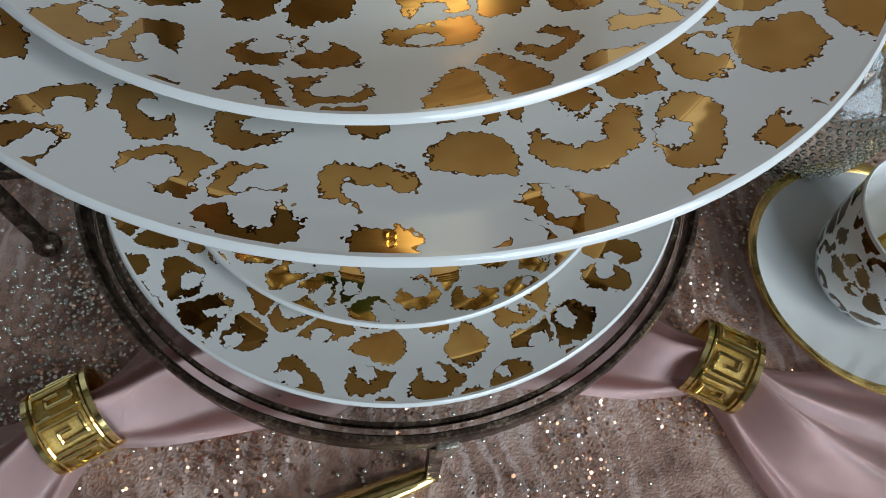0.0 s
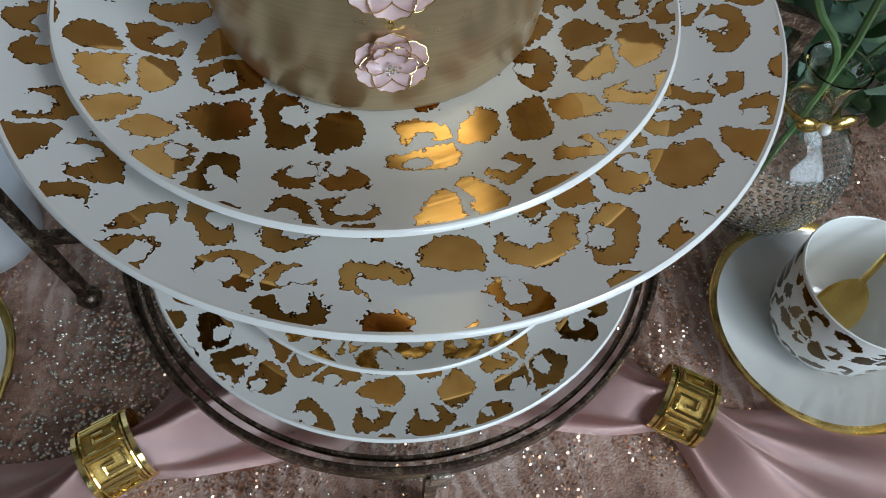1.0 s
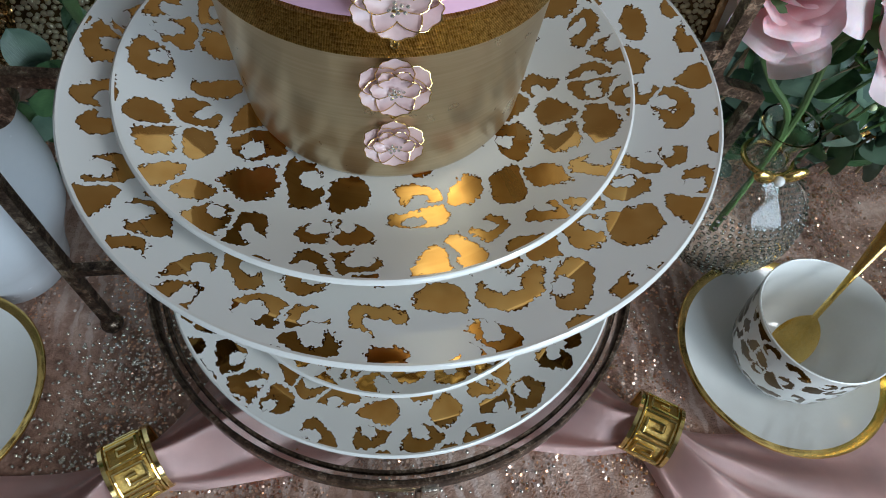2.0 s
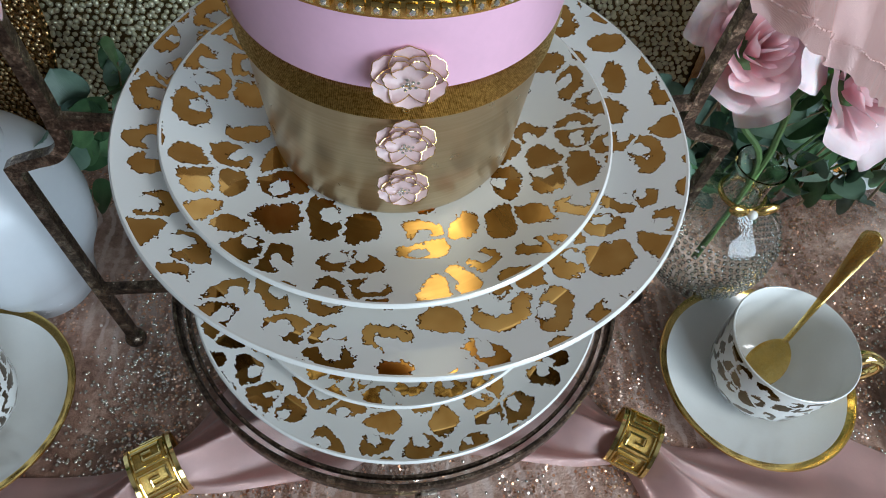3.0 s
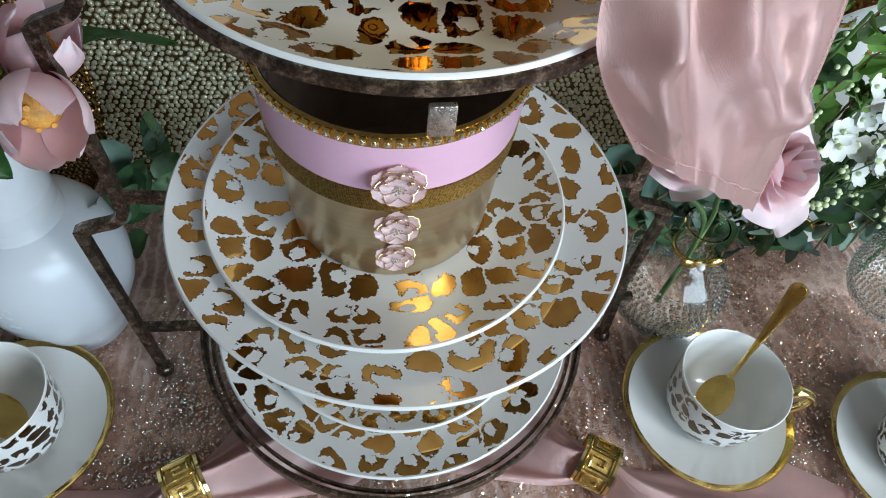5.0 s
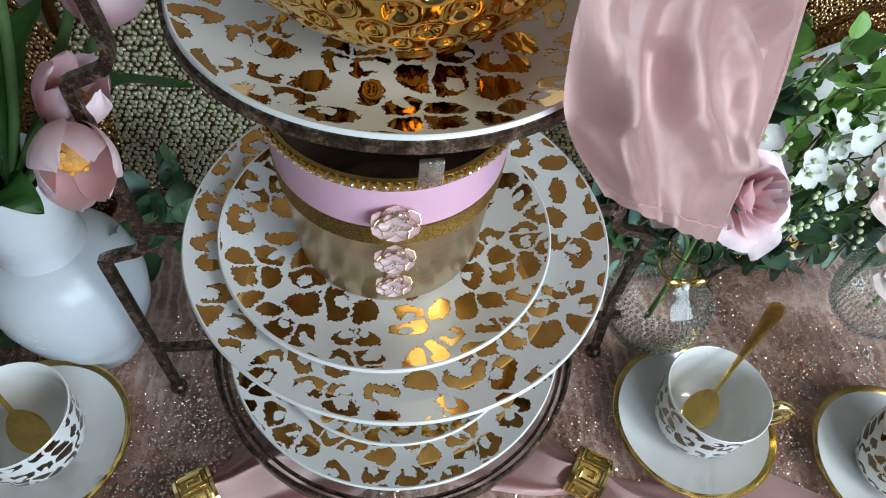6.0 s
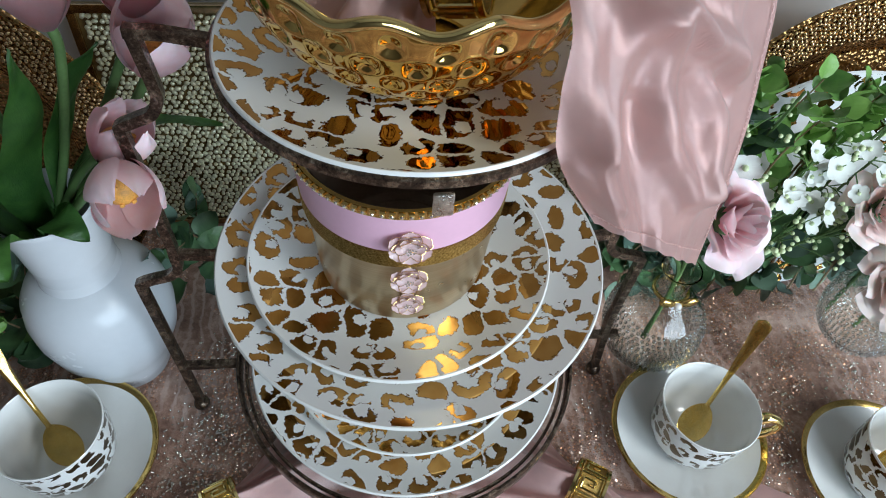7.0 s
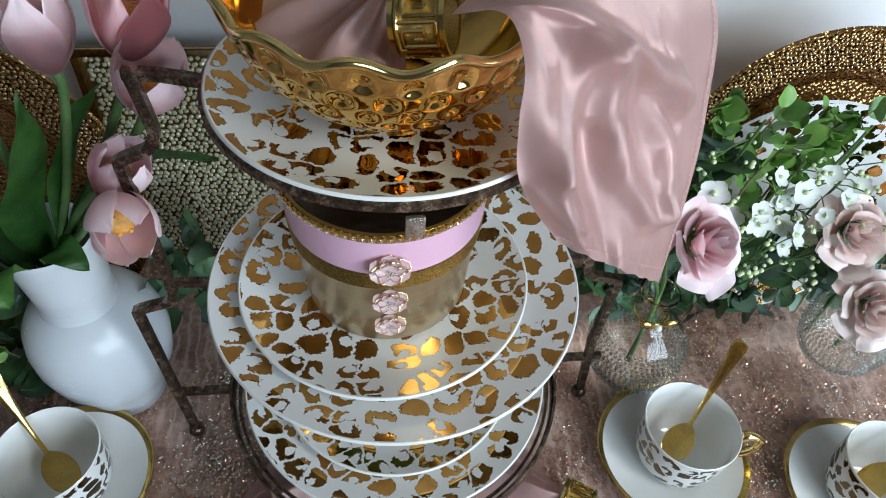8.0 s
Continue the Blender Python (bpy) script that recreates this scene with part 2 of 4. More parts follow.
# ---- the room ----


def cloth_material():
    """Crushed velvet in dusty pink and brown, with paler brushed streaks."""
    m, nt, p = nodes_of("crushed_pink_cloth")
    v = coords(nt)
    n1, n2, n3 = noise_of(nt, v, 22, 5.0, 0.65), noise_of(nt, v, 140, 4.0, 0.7), noise_of(nt, v, 6, 2.0)
    warped = vmaths(nt, "ADD", v, vmaths(nt, "SCALE", n1.outputs[1], scale=0.02))
    wave = node(nt, "ShaderNodeTexWave", Scale=26, Distortion=6, Detail=3)
    nt.links.new(warped, wave.inputs["Vector"])
    f = maths(nt, "ADD", maths(nt, "MULTIPLY", n1.outputs[0], 0.5), maths(nt, "MULTIPLY", n2.outputs[0], 0.3))
    f = maths(nt, "ADD", f, maths(nt, "MULTIPLY", n3.outputs[0], 0.2))
    base = ramp(nt, f, ((0.38, (0.17, 0.085, 0.060)), (0.5, (0.42, 0.25, 0.185)), (0.62, (0.72, 0.52, 0.43))))
    streak = maths(nt, "MULTIPLY", ramp(nt, wave.outputs[0], ((0.66, (0, 0, 0)), (0.92, (1, 1, 1)))), ramp(nt, n3.outputs[0], ((0.42, (0, 0, 0)), (0.56, (0.75, 0.75, 0.75)))))
    nt.links.new(mix_colour(nt, streak, base, (0.70, 0.54, 0.48)), p.inputs["Base Color"])
    p.inputs["Roughness"].default_value = 0.6
    p.inputs["Sheen Weight"].default_value = 0.25
    p.inputs["Sheen Roughness"].default_value = 0.4
    bump(nt, p, maths(nt, "ADD", n2.outputs[0], noise_of(nt, v, 700, 2.0).outputs[0]), 0.8, 0.0012)
    return m


CLOTH = cloth_material()

tagged(part("floor", box(-2, -2, -0.78, 2, 0.34, -0.75), FLOOR), kind="structure", label="brown wooden floor of the room", category="floor")
tagged(part("wall_north", box(-2, 0.30, -0.75, 2, 0.40, 0.44), WALL), kind="structure", label="white painted lower wall behind the table", category="wall")
tagged(part("wall_north_upper", box(-2, 0.31, 0.44, 2, 0.40, 2.4), DADO), kind="structure", label="taupe painted wall above a white dado", category="wall")
# three unseen walls close the room; their dark tone shapes the reflections
tagged(part("wall_west", box(-2.1, -2, -0.75, -2, 0.30, 2.4), ROOM), kind="structure", label="plain unseen side wall, toned dark for reflections in the gold", category="wall")
tagged(part("wall_east", box(2, -2, -0.75, 2.1, 0.30, 2.4), ROOM), kind="structure", label="plain unseen side wall, toned dark for reflections in the gold", category="wall")
tagged(part("wall_south", box(-2, -2.1, -0.75, 2, -2, 2.4), ROOM), kind="structure", label="plain unseen wall facing the table, toned dark for reflections", category="wall")
tagged(part("ceiling", box(-2, -2, 2.4, 2, 0.30, 2.5), CEILING), kind="structure", label="plain white painted ceiling", category="ceiling")

table = thing("table", (0, 0, -0.75), "long table covered by a crushed pink cloth", "table")
part("tabletop", box(-1.1, -0.62, 0.715, 1.1, 0.285, 0.745, 0.004), FLOOR, table)
for lx in (-1.03, 1.03):
    for ly in (-0.55, 0.22):
        part("leg", box(lx - 0.03, ly - 0.03, 0, lx + 0.03, ly + 0.03, 0.715, 0.004), FLOOR, table)


def cloth_surface():
    nx, ny = 230, 110
    x0, x1, y0, y1 = -1.12, 1.12, -0.64, 0.29

    def f(u, v):
        x, y = x0 + (x1 - x0) * u, y0 + (y1 - y0) * v
        z = 0.0016 * noise.noise((x * 22, y * 22, 0)) + 0.0007 * noise.noise((x * 70, y * 70, 3))
        drop = max(0.0, (-0.615 - y)) + max(0.0, abs(x) - 1.1)
        return (x, y, z - 0.0012 - 8 * drop)
    return sheet(f, nx, ny)


tagged(part("tablecloth", cloth_surface(), CLOTH), "crushed dusty-pink cloth with copper glitter, spread over the table", "tablecloth")

# ---- the tiered stand ----
STAND = (0.0, 0.0127)
TRAY_Z = (0.0716, 0.2030, 0.3828)


def glass_material(name, tint, rough=0.02):
    m, nt, p = nodes_of(name)
    p.inputs["Base Color"].default_value = (*tint, 1)
    p.inputs["Roughness"].default_value = rough
    p.inputs["Transmission Weight"].default_value = 1.0
    p.inputs["IOR"].default_value = 1.45
    return m


GLASS = glass_material("clear_glass", (0.93, 0.96, 0.95))

stand = thing("tiered_stand", (0, 0, 0), "antique bronze three-tier metal stand with glass trays holding plates", "stand")
stand_parts = (("low_tray", 0.0, 0.0127, 0.149, TRAY_Z[0]), ("middle_tray", 0.0, 0.002, 0.098, TRAY_Z[1]), ("high_tray", -0.0015, 0.0120, 0.1066, TRAY_Z[2]))
for tray_name, tx, ty, tr, tz in stand_parts:
    if tray_name == "low_tray":
        prof = [(tr - 0.004, -0.005), (tr - 0.001, -0.005), (tr, -0.004), (tr, 0.009), (tr - 0.0008, 0.0102), (tr - 0.0025, 0.0102), (tr - 0.0032, 0.009), (tr - 0.004, 0.0), (tr - 0.004, -0.005)]
    else:
        prof = [(tr - 0.014, 0.0035), (tr - 0.001, 0.0088), (tr, 0.0096), (tr, 0.0138), (tr - 0.001, 0.0145), (tr - 0.0022, 0.0145), (tr - 0.0028, 0.0098), (tr - 0.014, 0.0050), (tr - 0.014, 0.0035)]
    ring = part(tray_name, lathe(prof, 128), BRONZE, stand)
    ring.location = (tx, ty, tz)
    if tray_name == "low_tray":
        part("inner_ring", lathe([(tr - 0.0095, -0.0005), (tr - 0.0072, -0.0005), (tr - 0.0068, 0.0035), (tr - 0.0075, 0.0045), (tr - 0.0092, 0.0045), (tr - 0.0095, -0.0005)], 128), BRONZE, ring)
    tab = part("clasp", box(-0.0048, -tr - 0.0022, -0.017 if tr > 0.12 else -0.006, 0.0048, -tr + 0.0005, 0.0 if tr > 0.12 else 0.0075, 0.001), SILVER, ring, "worn silver clasp")
    tab.rotation_euler = (0, 0, radians(3))
    if tray_name == "low_tray":
        pane = part("glass_pane", lathe([(0, -0.003), (tr - 0.0041, -0.003), (tr - 0.0041, -0.0005), (0, -0.0005)], 96), GLASS, ring, "clear glass tray bottom")
        pane.visible_shadow = False


def leg(sign):
    """One side of the stand: a square rod that kinks out at each tier, with bars to the trays."""
    s = sign
    y0, y1 = (0.004, 0.014) if s < 0 else (0.020, 0.014)
    k = (lambda x, z: (s * x, y0 + (y1 - y0) * z / 0.4, z))
    lower = [k(0.193, 0.010), k(0.1955, 0.10), k(0.1975, 0.188), k(0.1975, 0.1935)]
    curl = smooth_path([k(0.1975, 0.1935), k(0.186, 0.198), k(0.174, 0.202), k(0.1665, 0.211), k(0.166, 0.222), k(0.1655, 0.234)], 5)
    upper = [k(0.1655, 0.234), k(0.167, 0.29), k(0.1685, 0.334), k(0.1685, 0.3385)]
    curl2 = smooth_path([k(0.1685, 0.3385), k(0.158, 0.343), k(0.148, 0.348), k(0.1425, 0.358), k(0.1425, 0.368), k(0.1455, 0.399)], 5)
    if s > 0:
        move = (lambda q: (q[0] - 0.012 * (1 if q[2] > 0.1 else q[2] / 0.1) , q[1], q[2]))
        lower, curl, upper, curl2 = ([move(q) for q in c] for c in (lower, curl, upper, curl2))
    rod = part("leg", sweep([*lower[:-1], *curl, *upper[1:-1], *curl2], 0.0033, square=True), BRONZE, stand, smooth=False)
    part("foot", ball(0.0075, (lower[0][0], lower[0][1], 0.0073)), BRONZE, rod)
    dx = 0 if s < 0 else 0.012
    for (tray_name, tx, ty, tr, tz), x_out, z in zip(stand_parts, (0.195, 0.1655 - dx, 0.146 - dx), (TRAY_Z[0] + 0.004, 0.2250, 0.399)):
        y = y0 + (y1 - y0) * z / 0.4
        end = tx + s * math.sqrt(tr ** 2 - (y - ty) ** 2) - s * 0.001
        zz = min(z, tz + 0.010)
        pts = [(s * (x_out + 0.003), y, z), (s * x_out * 0.6 + end * 0.4, y, z * 0.75 + zz * 0.25), (end, y, zz)]
        part("bar", sweep(pts, 0.0031, square=True), BRONZE, stand, smooth=False)


leg(-1)
leg(1)
part("front_foot", sweep([(0.004, -0.134, TRAY_Z[0] - 0.005), (0.004, -0.136, 0.03), (0.004, -0.138, 0.0005)], 0.003, square=True), BRONZE, stand, smooth=False)

# ---- plates ----


def plate(name, at, radius, depth, material, label, turn=0.0):
    r = radius
    prof = [(0, 0.0042), (0.60 * r, 0.0042), (0.68 * r, 0.0050), (0.80 * r, 0.0050 + 0.35 * (depth - 0.005)), (0.92 * r, 0.0050 + 0.76 * (depth - 0.005)),
            (r - 0.0022, depth - 0.0004)]
    edge = [(r - 0.0022, depth - 0.0004), (r - 0.0012, depth), (r - 0.0003, depth - 0.0005), (r, depth - 0.0018), (r - 0.001, depth - 0.003),
            (0.90 * r, 0.55 * depth), (0.78 * r, 0.18 * depth + 0.0005), (0.64 * r, 0.0012), (0.635 * r, 0.0), (0.60 * r, 0.0), (0.595 * r, 0.0014), (0, 0.0014)]
    ob = thing(name, at, label, "plate", turn=turn)
    part("face", lathe(prof, 128), material, ob)
    part("rim", lathe(edge, 128), PORCELAIN, ob, "plain white porcelain rim and underside")
    return ob


plate("dinner_plate", (0, 0, 0.218), 0.135, 0.018, LEOPARD_PLATE, "white porcelain dinner plate with gold leopard print on the middle tier", 0)
plate("salad_plate", (-0.0085, -0.0023, 0.2224), 0.1046, 0.0185, LEOPARD_SALAD, "white salad plate with gold leopard print stacked on a dinner plate", 0)
plate("dinner_plate", (0.0004, 0.0107, 0.0713), 0.135, 0.018, LEOPARD_PLATE, "white porcelain dinner plate with gold leopard print on the lowest tier", 130)
plate("salad_plate", (0.0, 0.0105, 0.0757), 0.1046, 0.0185, LEOPARD_SALAD, "white salad plate with gold leopard print under the middle tier", 200)
plate("salad_plate", (-0.0015, 0.0120, 0.3812), 0.1046, 0.0182, LEOPARD_SALAD, "white salad plate with gold leopard print on the top tier", 75)

# ---- the gold jar on the middle tier ----
JAR = (-0.0070, 0.003, 0.2268)


def brushed_gold():
    m, nt, p = nodes_of("brushed_gold")
    v = coords(nt)
    stretched = vmaths(nt, "MULTIPLY", v, (30, 30, 900))
    n1, n2 = noise_of(nt, stretched, 1.0, 4.0), noise_of(nt, v, 70, 3.0)
    nt.links.new(ramp(nt, n1.outputs[0], ((0.3, (0.54, 0.42, 0.25)), (0.7, (0.62, 0.50, 0.32)))), p.inputs["Base Color"])
    p.inputs["Metallic"].default_value = 0.85
    nt.links.new(maths(nt, "ADD", 0.22, maths(nt, "MULTIPLY", n2.outputs[0], 0.16)), p.inputs["Roughness"])
    bump(nt, p, n1.outputs[0], 0.15, 0.0004)
    return m


jar = thing("jar", JAR, "brushed gold jar with a pink band and jewelled gold rim", "jar")
jar_r = (lambda z: 0.0572 + 0.0092 * z / 0.117)
part("body", lathe([(0, 0), (0.0545, 0), (0.0562, 0.0012), *[(jar_r(z), z) for z in (0.004, 0.02, 0.04, 0.06, 0.08, 0.1, 0.1158)], (jar_r(0.117) - 0.0008, 0.1166), (jar_r(0.11) - 0.002, 0.1158)], 128), brushed_gold(), jar)
part("lining", lathe([(0.0632, 0.1158), (0.0608, 0.07), (0.0562, 0.012), (0.053, 0.008), (0, 0.007)], 96), INSIDE, jar, "dark mirror-like inside of the jar")
part("base_glass", lathe([(0.0, 0.0115), (0.040, 0.0115), (0.0405, 0.0128), (0.043, 0.0128), (0.0435, 0.0112), (0.049, 0.0110)], 96), INSIDE, jar)
z0, z1 = 0.0815, 0.1112
part("pink_band", lathe([(jar_r(z0) - 0.0003, z0), (jar_r(z0) + 0.0011, z0), (jar_r(z1) + 0.0011, z1), (jar_r(z1) - 0.0003, z1)], 128), PINK_BAND, jar, "smooth pink band")


def cord_gold():
    """Twisted gold cord: fine slanting strands."""
    m, nt, p = nodes_of("twisted_gold_cord")
    v = coords(nt)
    sep = nt.nodes.new("ShaderNodeSeparateXYZ")
    nt.links.new(v, sep.inputs[0])
    turn = maths(nt, "MULTIPLY", maths(nt, "ARCTAN2", sep.outputs[1], sep.outputs[0]), 520.0)
    twist = maths(nt, "SINE", maths(nt, "ADD", turn, maths(nt, "MULTIPLY", sep.outputs[2], 2600.0)))
    f = maths(nt, "ADD", maths(nt, "MULTIPLY", twist, 0.10), noise_of(nt, v, 900, 2.0).outputs[0])
    nt.links.new(ramp(nt, f, ((0.25, (0.22, 0.13, 0.03)), (0.8, (0.80, 0.58, 0.22)))), p.inputs["Base Color"])
    p.inputs["Metallic"].default_value = 1.0
    p.inputs["Roughness"].default_value = 0.3
    bump(nt, p, twist, 0.2, 0.0002)
    return m


CORD = cord_gold()
for i in range(9):
    z = 0.0672 + 0.0016 * i
    r = jar_r(z) + 0.0005
    part("cord", lathe([(r - 0.001, z - 0.0008), (r + 0.0005, z - 0.0006), (r + 0.0014, z), (r + 0.0005, z + 0.0006), (r - 0.001, z + 0.0008)], 160), CORD, jar)
part("rim_band", lathe([(jar_r(0.112) + 0.0002, 0.1112), (jar_r(0.112) + 0.0012, 0.1112), (jar_r(0.112) + 0.0014, 0.1125), (jar_r(0.117) + 0.0003, 0.1169), (jar_r(0.117) - 0.002, 0.1169)], 128), RIM_GOLD, jar)
link_mesh = None
for i in range(84):
    a = 2 * math.pi * i / 84
    if link_mesh is None:
        bm = box(-0.0018, -0.0011, -0.0018, 0.0018, 0.0011, 0.0018, 0.0007)
        ob = part("link", bm, GOLD, jar)
        link_mesh = ob.data
        gem_mesh = None
    else:
        ob = new("link", link_mesh)
        ob.parent = jar
    ob.matrix_local = pose(jar_r(0.117) * math.cos(a) * 1.022, jar_r(0.117) * math.sin(a) * 1.022, 0.1148, 8, 0, math.degrees(a) + 90)
    if gem_mesh is None:
        bm = bmesh.new()
        bmesh.ops.create_icosphere(bm, subdivisions=1, radius=0.0011)
        gem = part("stone", bm, CRYSTAL, ob, smooth=False)
        gem_mesh = gem.data
    else:
        gem = new("stone", gem_mesh)
        gem.parent = ob
    gem.location = (0, -0.0012, 0.0004)

# ---- cups, saucers, spoons ----


def cup_set(x, y, turn, spoon_turn):
    ob = thing("saucer", (x, y, 0), "white porcelain saucer with a gold rim on the pink cloth", "saucer", "saucers")
    part("dish", lathe([(0, 0.0045), (0.026, 0.0045), (0.030, 0.0052), (0.050, 0.011), (0.064, 0.0178), (0.0672, 0.0196)], 96), PORCELAIN, ob)
    part("gilt_rim", lathe([(0.0672, 0.0196), (0.0716, 0.0222), (0.0728, 0.0224), (0.0732, 0.0214), (0.0724, 0.0203)], 96), RIM_GOLD, ob, "gold rim")
    part("underside", lathe([(0.0724, 0.0203), (0.060, 0.0132), (0.036, 0.003), (0.034, 0), (0.031, 0), (0.030, 0.002), (0, 0.002)], 96), PORCELAIN, ob)
    cup = thing("teacup", (x + 0.001, y - 0.001, 0.0048), "white teacup with gold leopard print and gold handle, on a saucer", "teacup", "teacups", turn=turn)
    h = 0.0715
    part("wall", lathe([(0.0225, 0.0022), (0.026, 0.003), (0.033, 0.010), (0.0385, 0.022), (0.0412, 0.040), (0.0425, 0.060), (0.0431, h - 0.003)], 96), LEOPARD_CUP_DIM, cup, "outside with gold leopard print, its colour darkened like dim reflections")
    part("inside", lathe([(0.0431, h - 0.003), (0.0433, h - 0.0006), (0.0426, h), (0.0416, h - 0.001), (0.0405, 0.055), (0.0390, 0.035), (0.0360, 0.020), (0.030, 0.0095), (0.020, 0.0060), (0, 0.0055)], 96), PORCELAIN, cup, "plain white inside and lip")
    part("foot_ring", lathe([(0.0228, 0.0024), (0.0232, 0.0), (0.0205, 0.0), (0.020, 0.002), (0, 0.002)], 64), PORCELAIN, cup)
    part("handle", sweep(smooth_path([(0.0468, 0, 0.0585), (0.054, 0, 0.063), (0.066, 0, 0.057), (0.0675, 0, 0.044), (0.058, 0, 0.031), (0.0448, 0, 0.0262)], 8), 0.0044, 10, taper=lambda t: 1.0 + 0.25 * math.cos(2 * math.pi * t)), GOLD, cup, "looped gold handle")
    sp = thing("teaspoon", (x, y, 0.0048), "polished gold teaspoon standing in a teacup", "spoon", "teaspoons", turn=spoon_turn)
    tip, top = Vector((-0.010, 0.0, 0.0115)), Vector((0.0675, 0.0, 0.127))
    d = (top - tip).normalized()
    side = Vector((0, 1, 0))
    nrm = d.cross(side).normalized()
    if nrm.z < 0:
        nrm = -nrm
    ln = (top - tip).length

    def bowl_at(u, v):
        s, a = u, (v - 0.5) * 2
        w = 0.0135 * math.sqrt(max(0.0, 1 - ((s - 0.46) / (0.46 if s < 0.46 else 0.54)) ** 2)) ** (1.0 if s < 0.46 else 1.25)
        w = max(w, 0.0017)
        cup_depth = 0.0062 * max(0, math.sin(math.pi * min(1, s * 1.02))) * (1 - a * a)
        return tip + d * (s * 0.044) + side * (w * a) + nrm * (-cup_depth)
    bm = sheet(bowl_at, 24, 12)
    bmesh.ops.solidify(bm, geom=bm.faces[:], thickness=0.0009)
    part("bowl", bm, GOLD, sp)

    def stem_at(u, v):
        a = (v - 0.5) * 2
        w = 0.0020 + 0.0058 * max(0.0, (u - 0.25) / 0.75) ** 1.4
        if u > 0.93:
            w *= math.sqrt(max(0.02, 1 - ((u - 0.93) / 0.07) ** 2))
        return tip + d * (0.0425 + (ln - 0.0425) * u) + side * (a * w) + nrm * (0.0040 * math.sin(math.pi * u) + 0.0008 * (1 - a * a))
    bm = sheet(stem_at, 40, 6)
    bmesh.ops.solidify(bm, geom=bm.faces[:], thickness=0.0018)
    part("stem", bm, GOLD, sp)
    return ob


cup_set(0.2632, -0.0578, -12, 46)
cup_set(0.4330, -0.1095, -12, 46)
cup_set(-0.2945, -0.0440, 170, 128)

# ---- backdrop: leaning chargers ----


def hammered(name, colour, scale):
    m, nt, p = nodes_of(name)
    v = coords(nt)
    n = noise_of(nt, v, 25, 3.0)
    nt.links.new(ramp(nt, n.outputs[0], ((0.3, tuple(c * 0.7 for c in colour)), (0.7, colour))), p.inputs["Base Color"])
    p.inputs["Metallic"].default_value = 1.0
    p.inputs["Roughness"].default_value = 0.22
    vo = node(nt, "ShaderNodeTexVoronoi", Scale=scale)
    vo.feature = "SMOOTH_F1"
    vo.inputs["Smoothness"].default_value = 0.3
    nt.links.new(v, vo.inputs["Vector"])
    bump(nt, p, vo.outputs["Distance"], 1.0, 0.5 / scale)
    return m


HAMMERED = hammered("hammered_gold", (0.42, 0.25, 0.10), 260)
BEAD_GOLD = plain("bead_gold", (0.98, 0.89, 0.62), 0.30, 0.5, vary=0.2, scale=200)
RIM_BEADS = plain("rim_bead_gold", (0.54, 0.38, 0.21), 0.2, 1.0, vary=0.3, scale=200)
BEAD_BACK = plain("bead_ground", (0.20, 0.14, 0.06), 0.35, 0.8, vary=0.3)


def leaning(name, at, lean, label, category, turn=0.0):
    ob = thing(name, (0, 0, 0), label, category)
    ob.matrix_world = pose(*at, 90 - lean, 0, turn)
    return ob


def bead_field(inside, size_x, size_y, height, cell, seed):
    """Flattened beads scattered over a plane wherever inside(x, y) holds."""
    rnd = random.Random(seed)
    unit = bmesh.new()
    bmesh.ops.create_icosphere(unit, subdivisions=1, radius=1.0)
    uv = np.array([v.co[:] for v in unit.verts])
    uf = [tuple(v.index for v in f.verts) for f in unit.faces]
    unit.free()
    verts, faces = [], []
    nx, ny = int(size_x / cell) + 1, int(size_y / cell / 0.87) + 1
    for i in range(-nx, nx + 1):
        for j in range(-ny, ny + 1):
            x = (i + 0.5 * (j % 2) + rnd.uniform(-0.22, 0.22)) * cell
            y = (j * 0.87 + rnd.uniform(-0.2, 0.2)) * cell
            s, k, a = cell * rnd.uniform(0.38, 0.52), rnd.uniform(0.9, 1.4), rnd.uniform(0, 3.14)
            if not inside(x, y):
                continue
            q = uv * (s * k, s / k ** 0.3, s * 0.7)
            q = np.stack([q[:, 0] * math.cos(a) - q[:, 1] * math.sin(a) + x, q[:, 0] * math.sin(a) + q[:, 1] * math.cos(a) + y, q[:, 2] + height(math.hypot(x, y))], 1)
            base = len(verts)
            verts.extend(q.tolist())
            faces.extend(tuple(base + c for c in f) for f in uf)
    return verts, faces


def charger(at, radius, lean, label, turn=0.0):
    ob = leaning("charger_plate", at, lean, label, "charger plate", turn)
    r = radius
    part("rim", lathe([(0.66 * r, 0.002), (0.68 * r, 0.004), (0.72 * r, 0.008), (0.97 * r, 0.013), (0.99 * r, 0.0138), (r, 0.012), (0.985 * r, 0.010), (0.7 * r, 0.002), (0.66 * r, 0.0)], 128), HAMMERED, ob, "hammered brown-gold rim")
    part("well", lathe([(0, 0.0025), (0.66 * r, 0.0025), (0.66 * r, 0.0), (0, 0.0)], 96), HAMMERED, ob)
    tagged(part("beading", bead_field(lambda x, y: 0.745 * r < math.hypot(x, y) < 0.965 * r, r, r, lambda q: 0.0085 + 0.005 * (q / r - 0.72) / 0.25, 0.0046, 6), RIM_BEADS, ob, "raised gold beads round the rim"), kind="stuff")
    return ob


charger((0.432, 0.174, 0.1634), 0.165, 8, "round gold charger with a hammered rim leaning on the wall")
charger((-0.400, 0.172, 0.170), 0.174, 8, "round gold charger with a hammered rim leaning on the wall")
back_plate = leaning("dinner_plate", (0.408, 0.152, 0.1345), 8, "white leopard-print plate standing before a gold charger", "plate")
part("face", lathe([(0.082, 0.0038), (0.09, 0.004), (0.115, 0.010), (0.1325, 0.0155)], 128), LEOPARD_PLATE, back_plate)
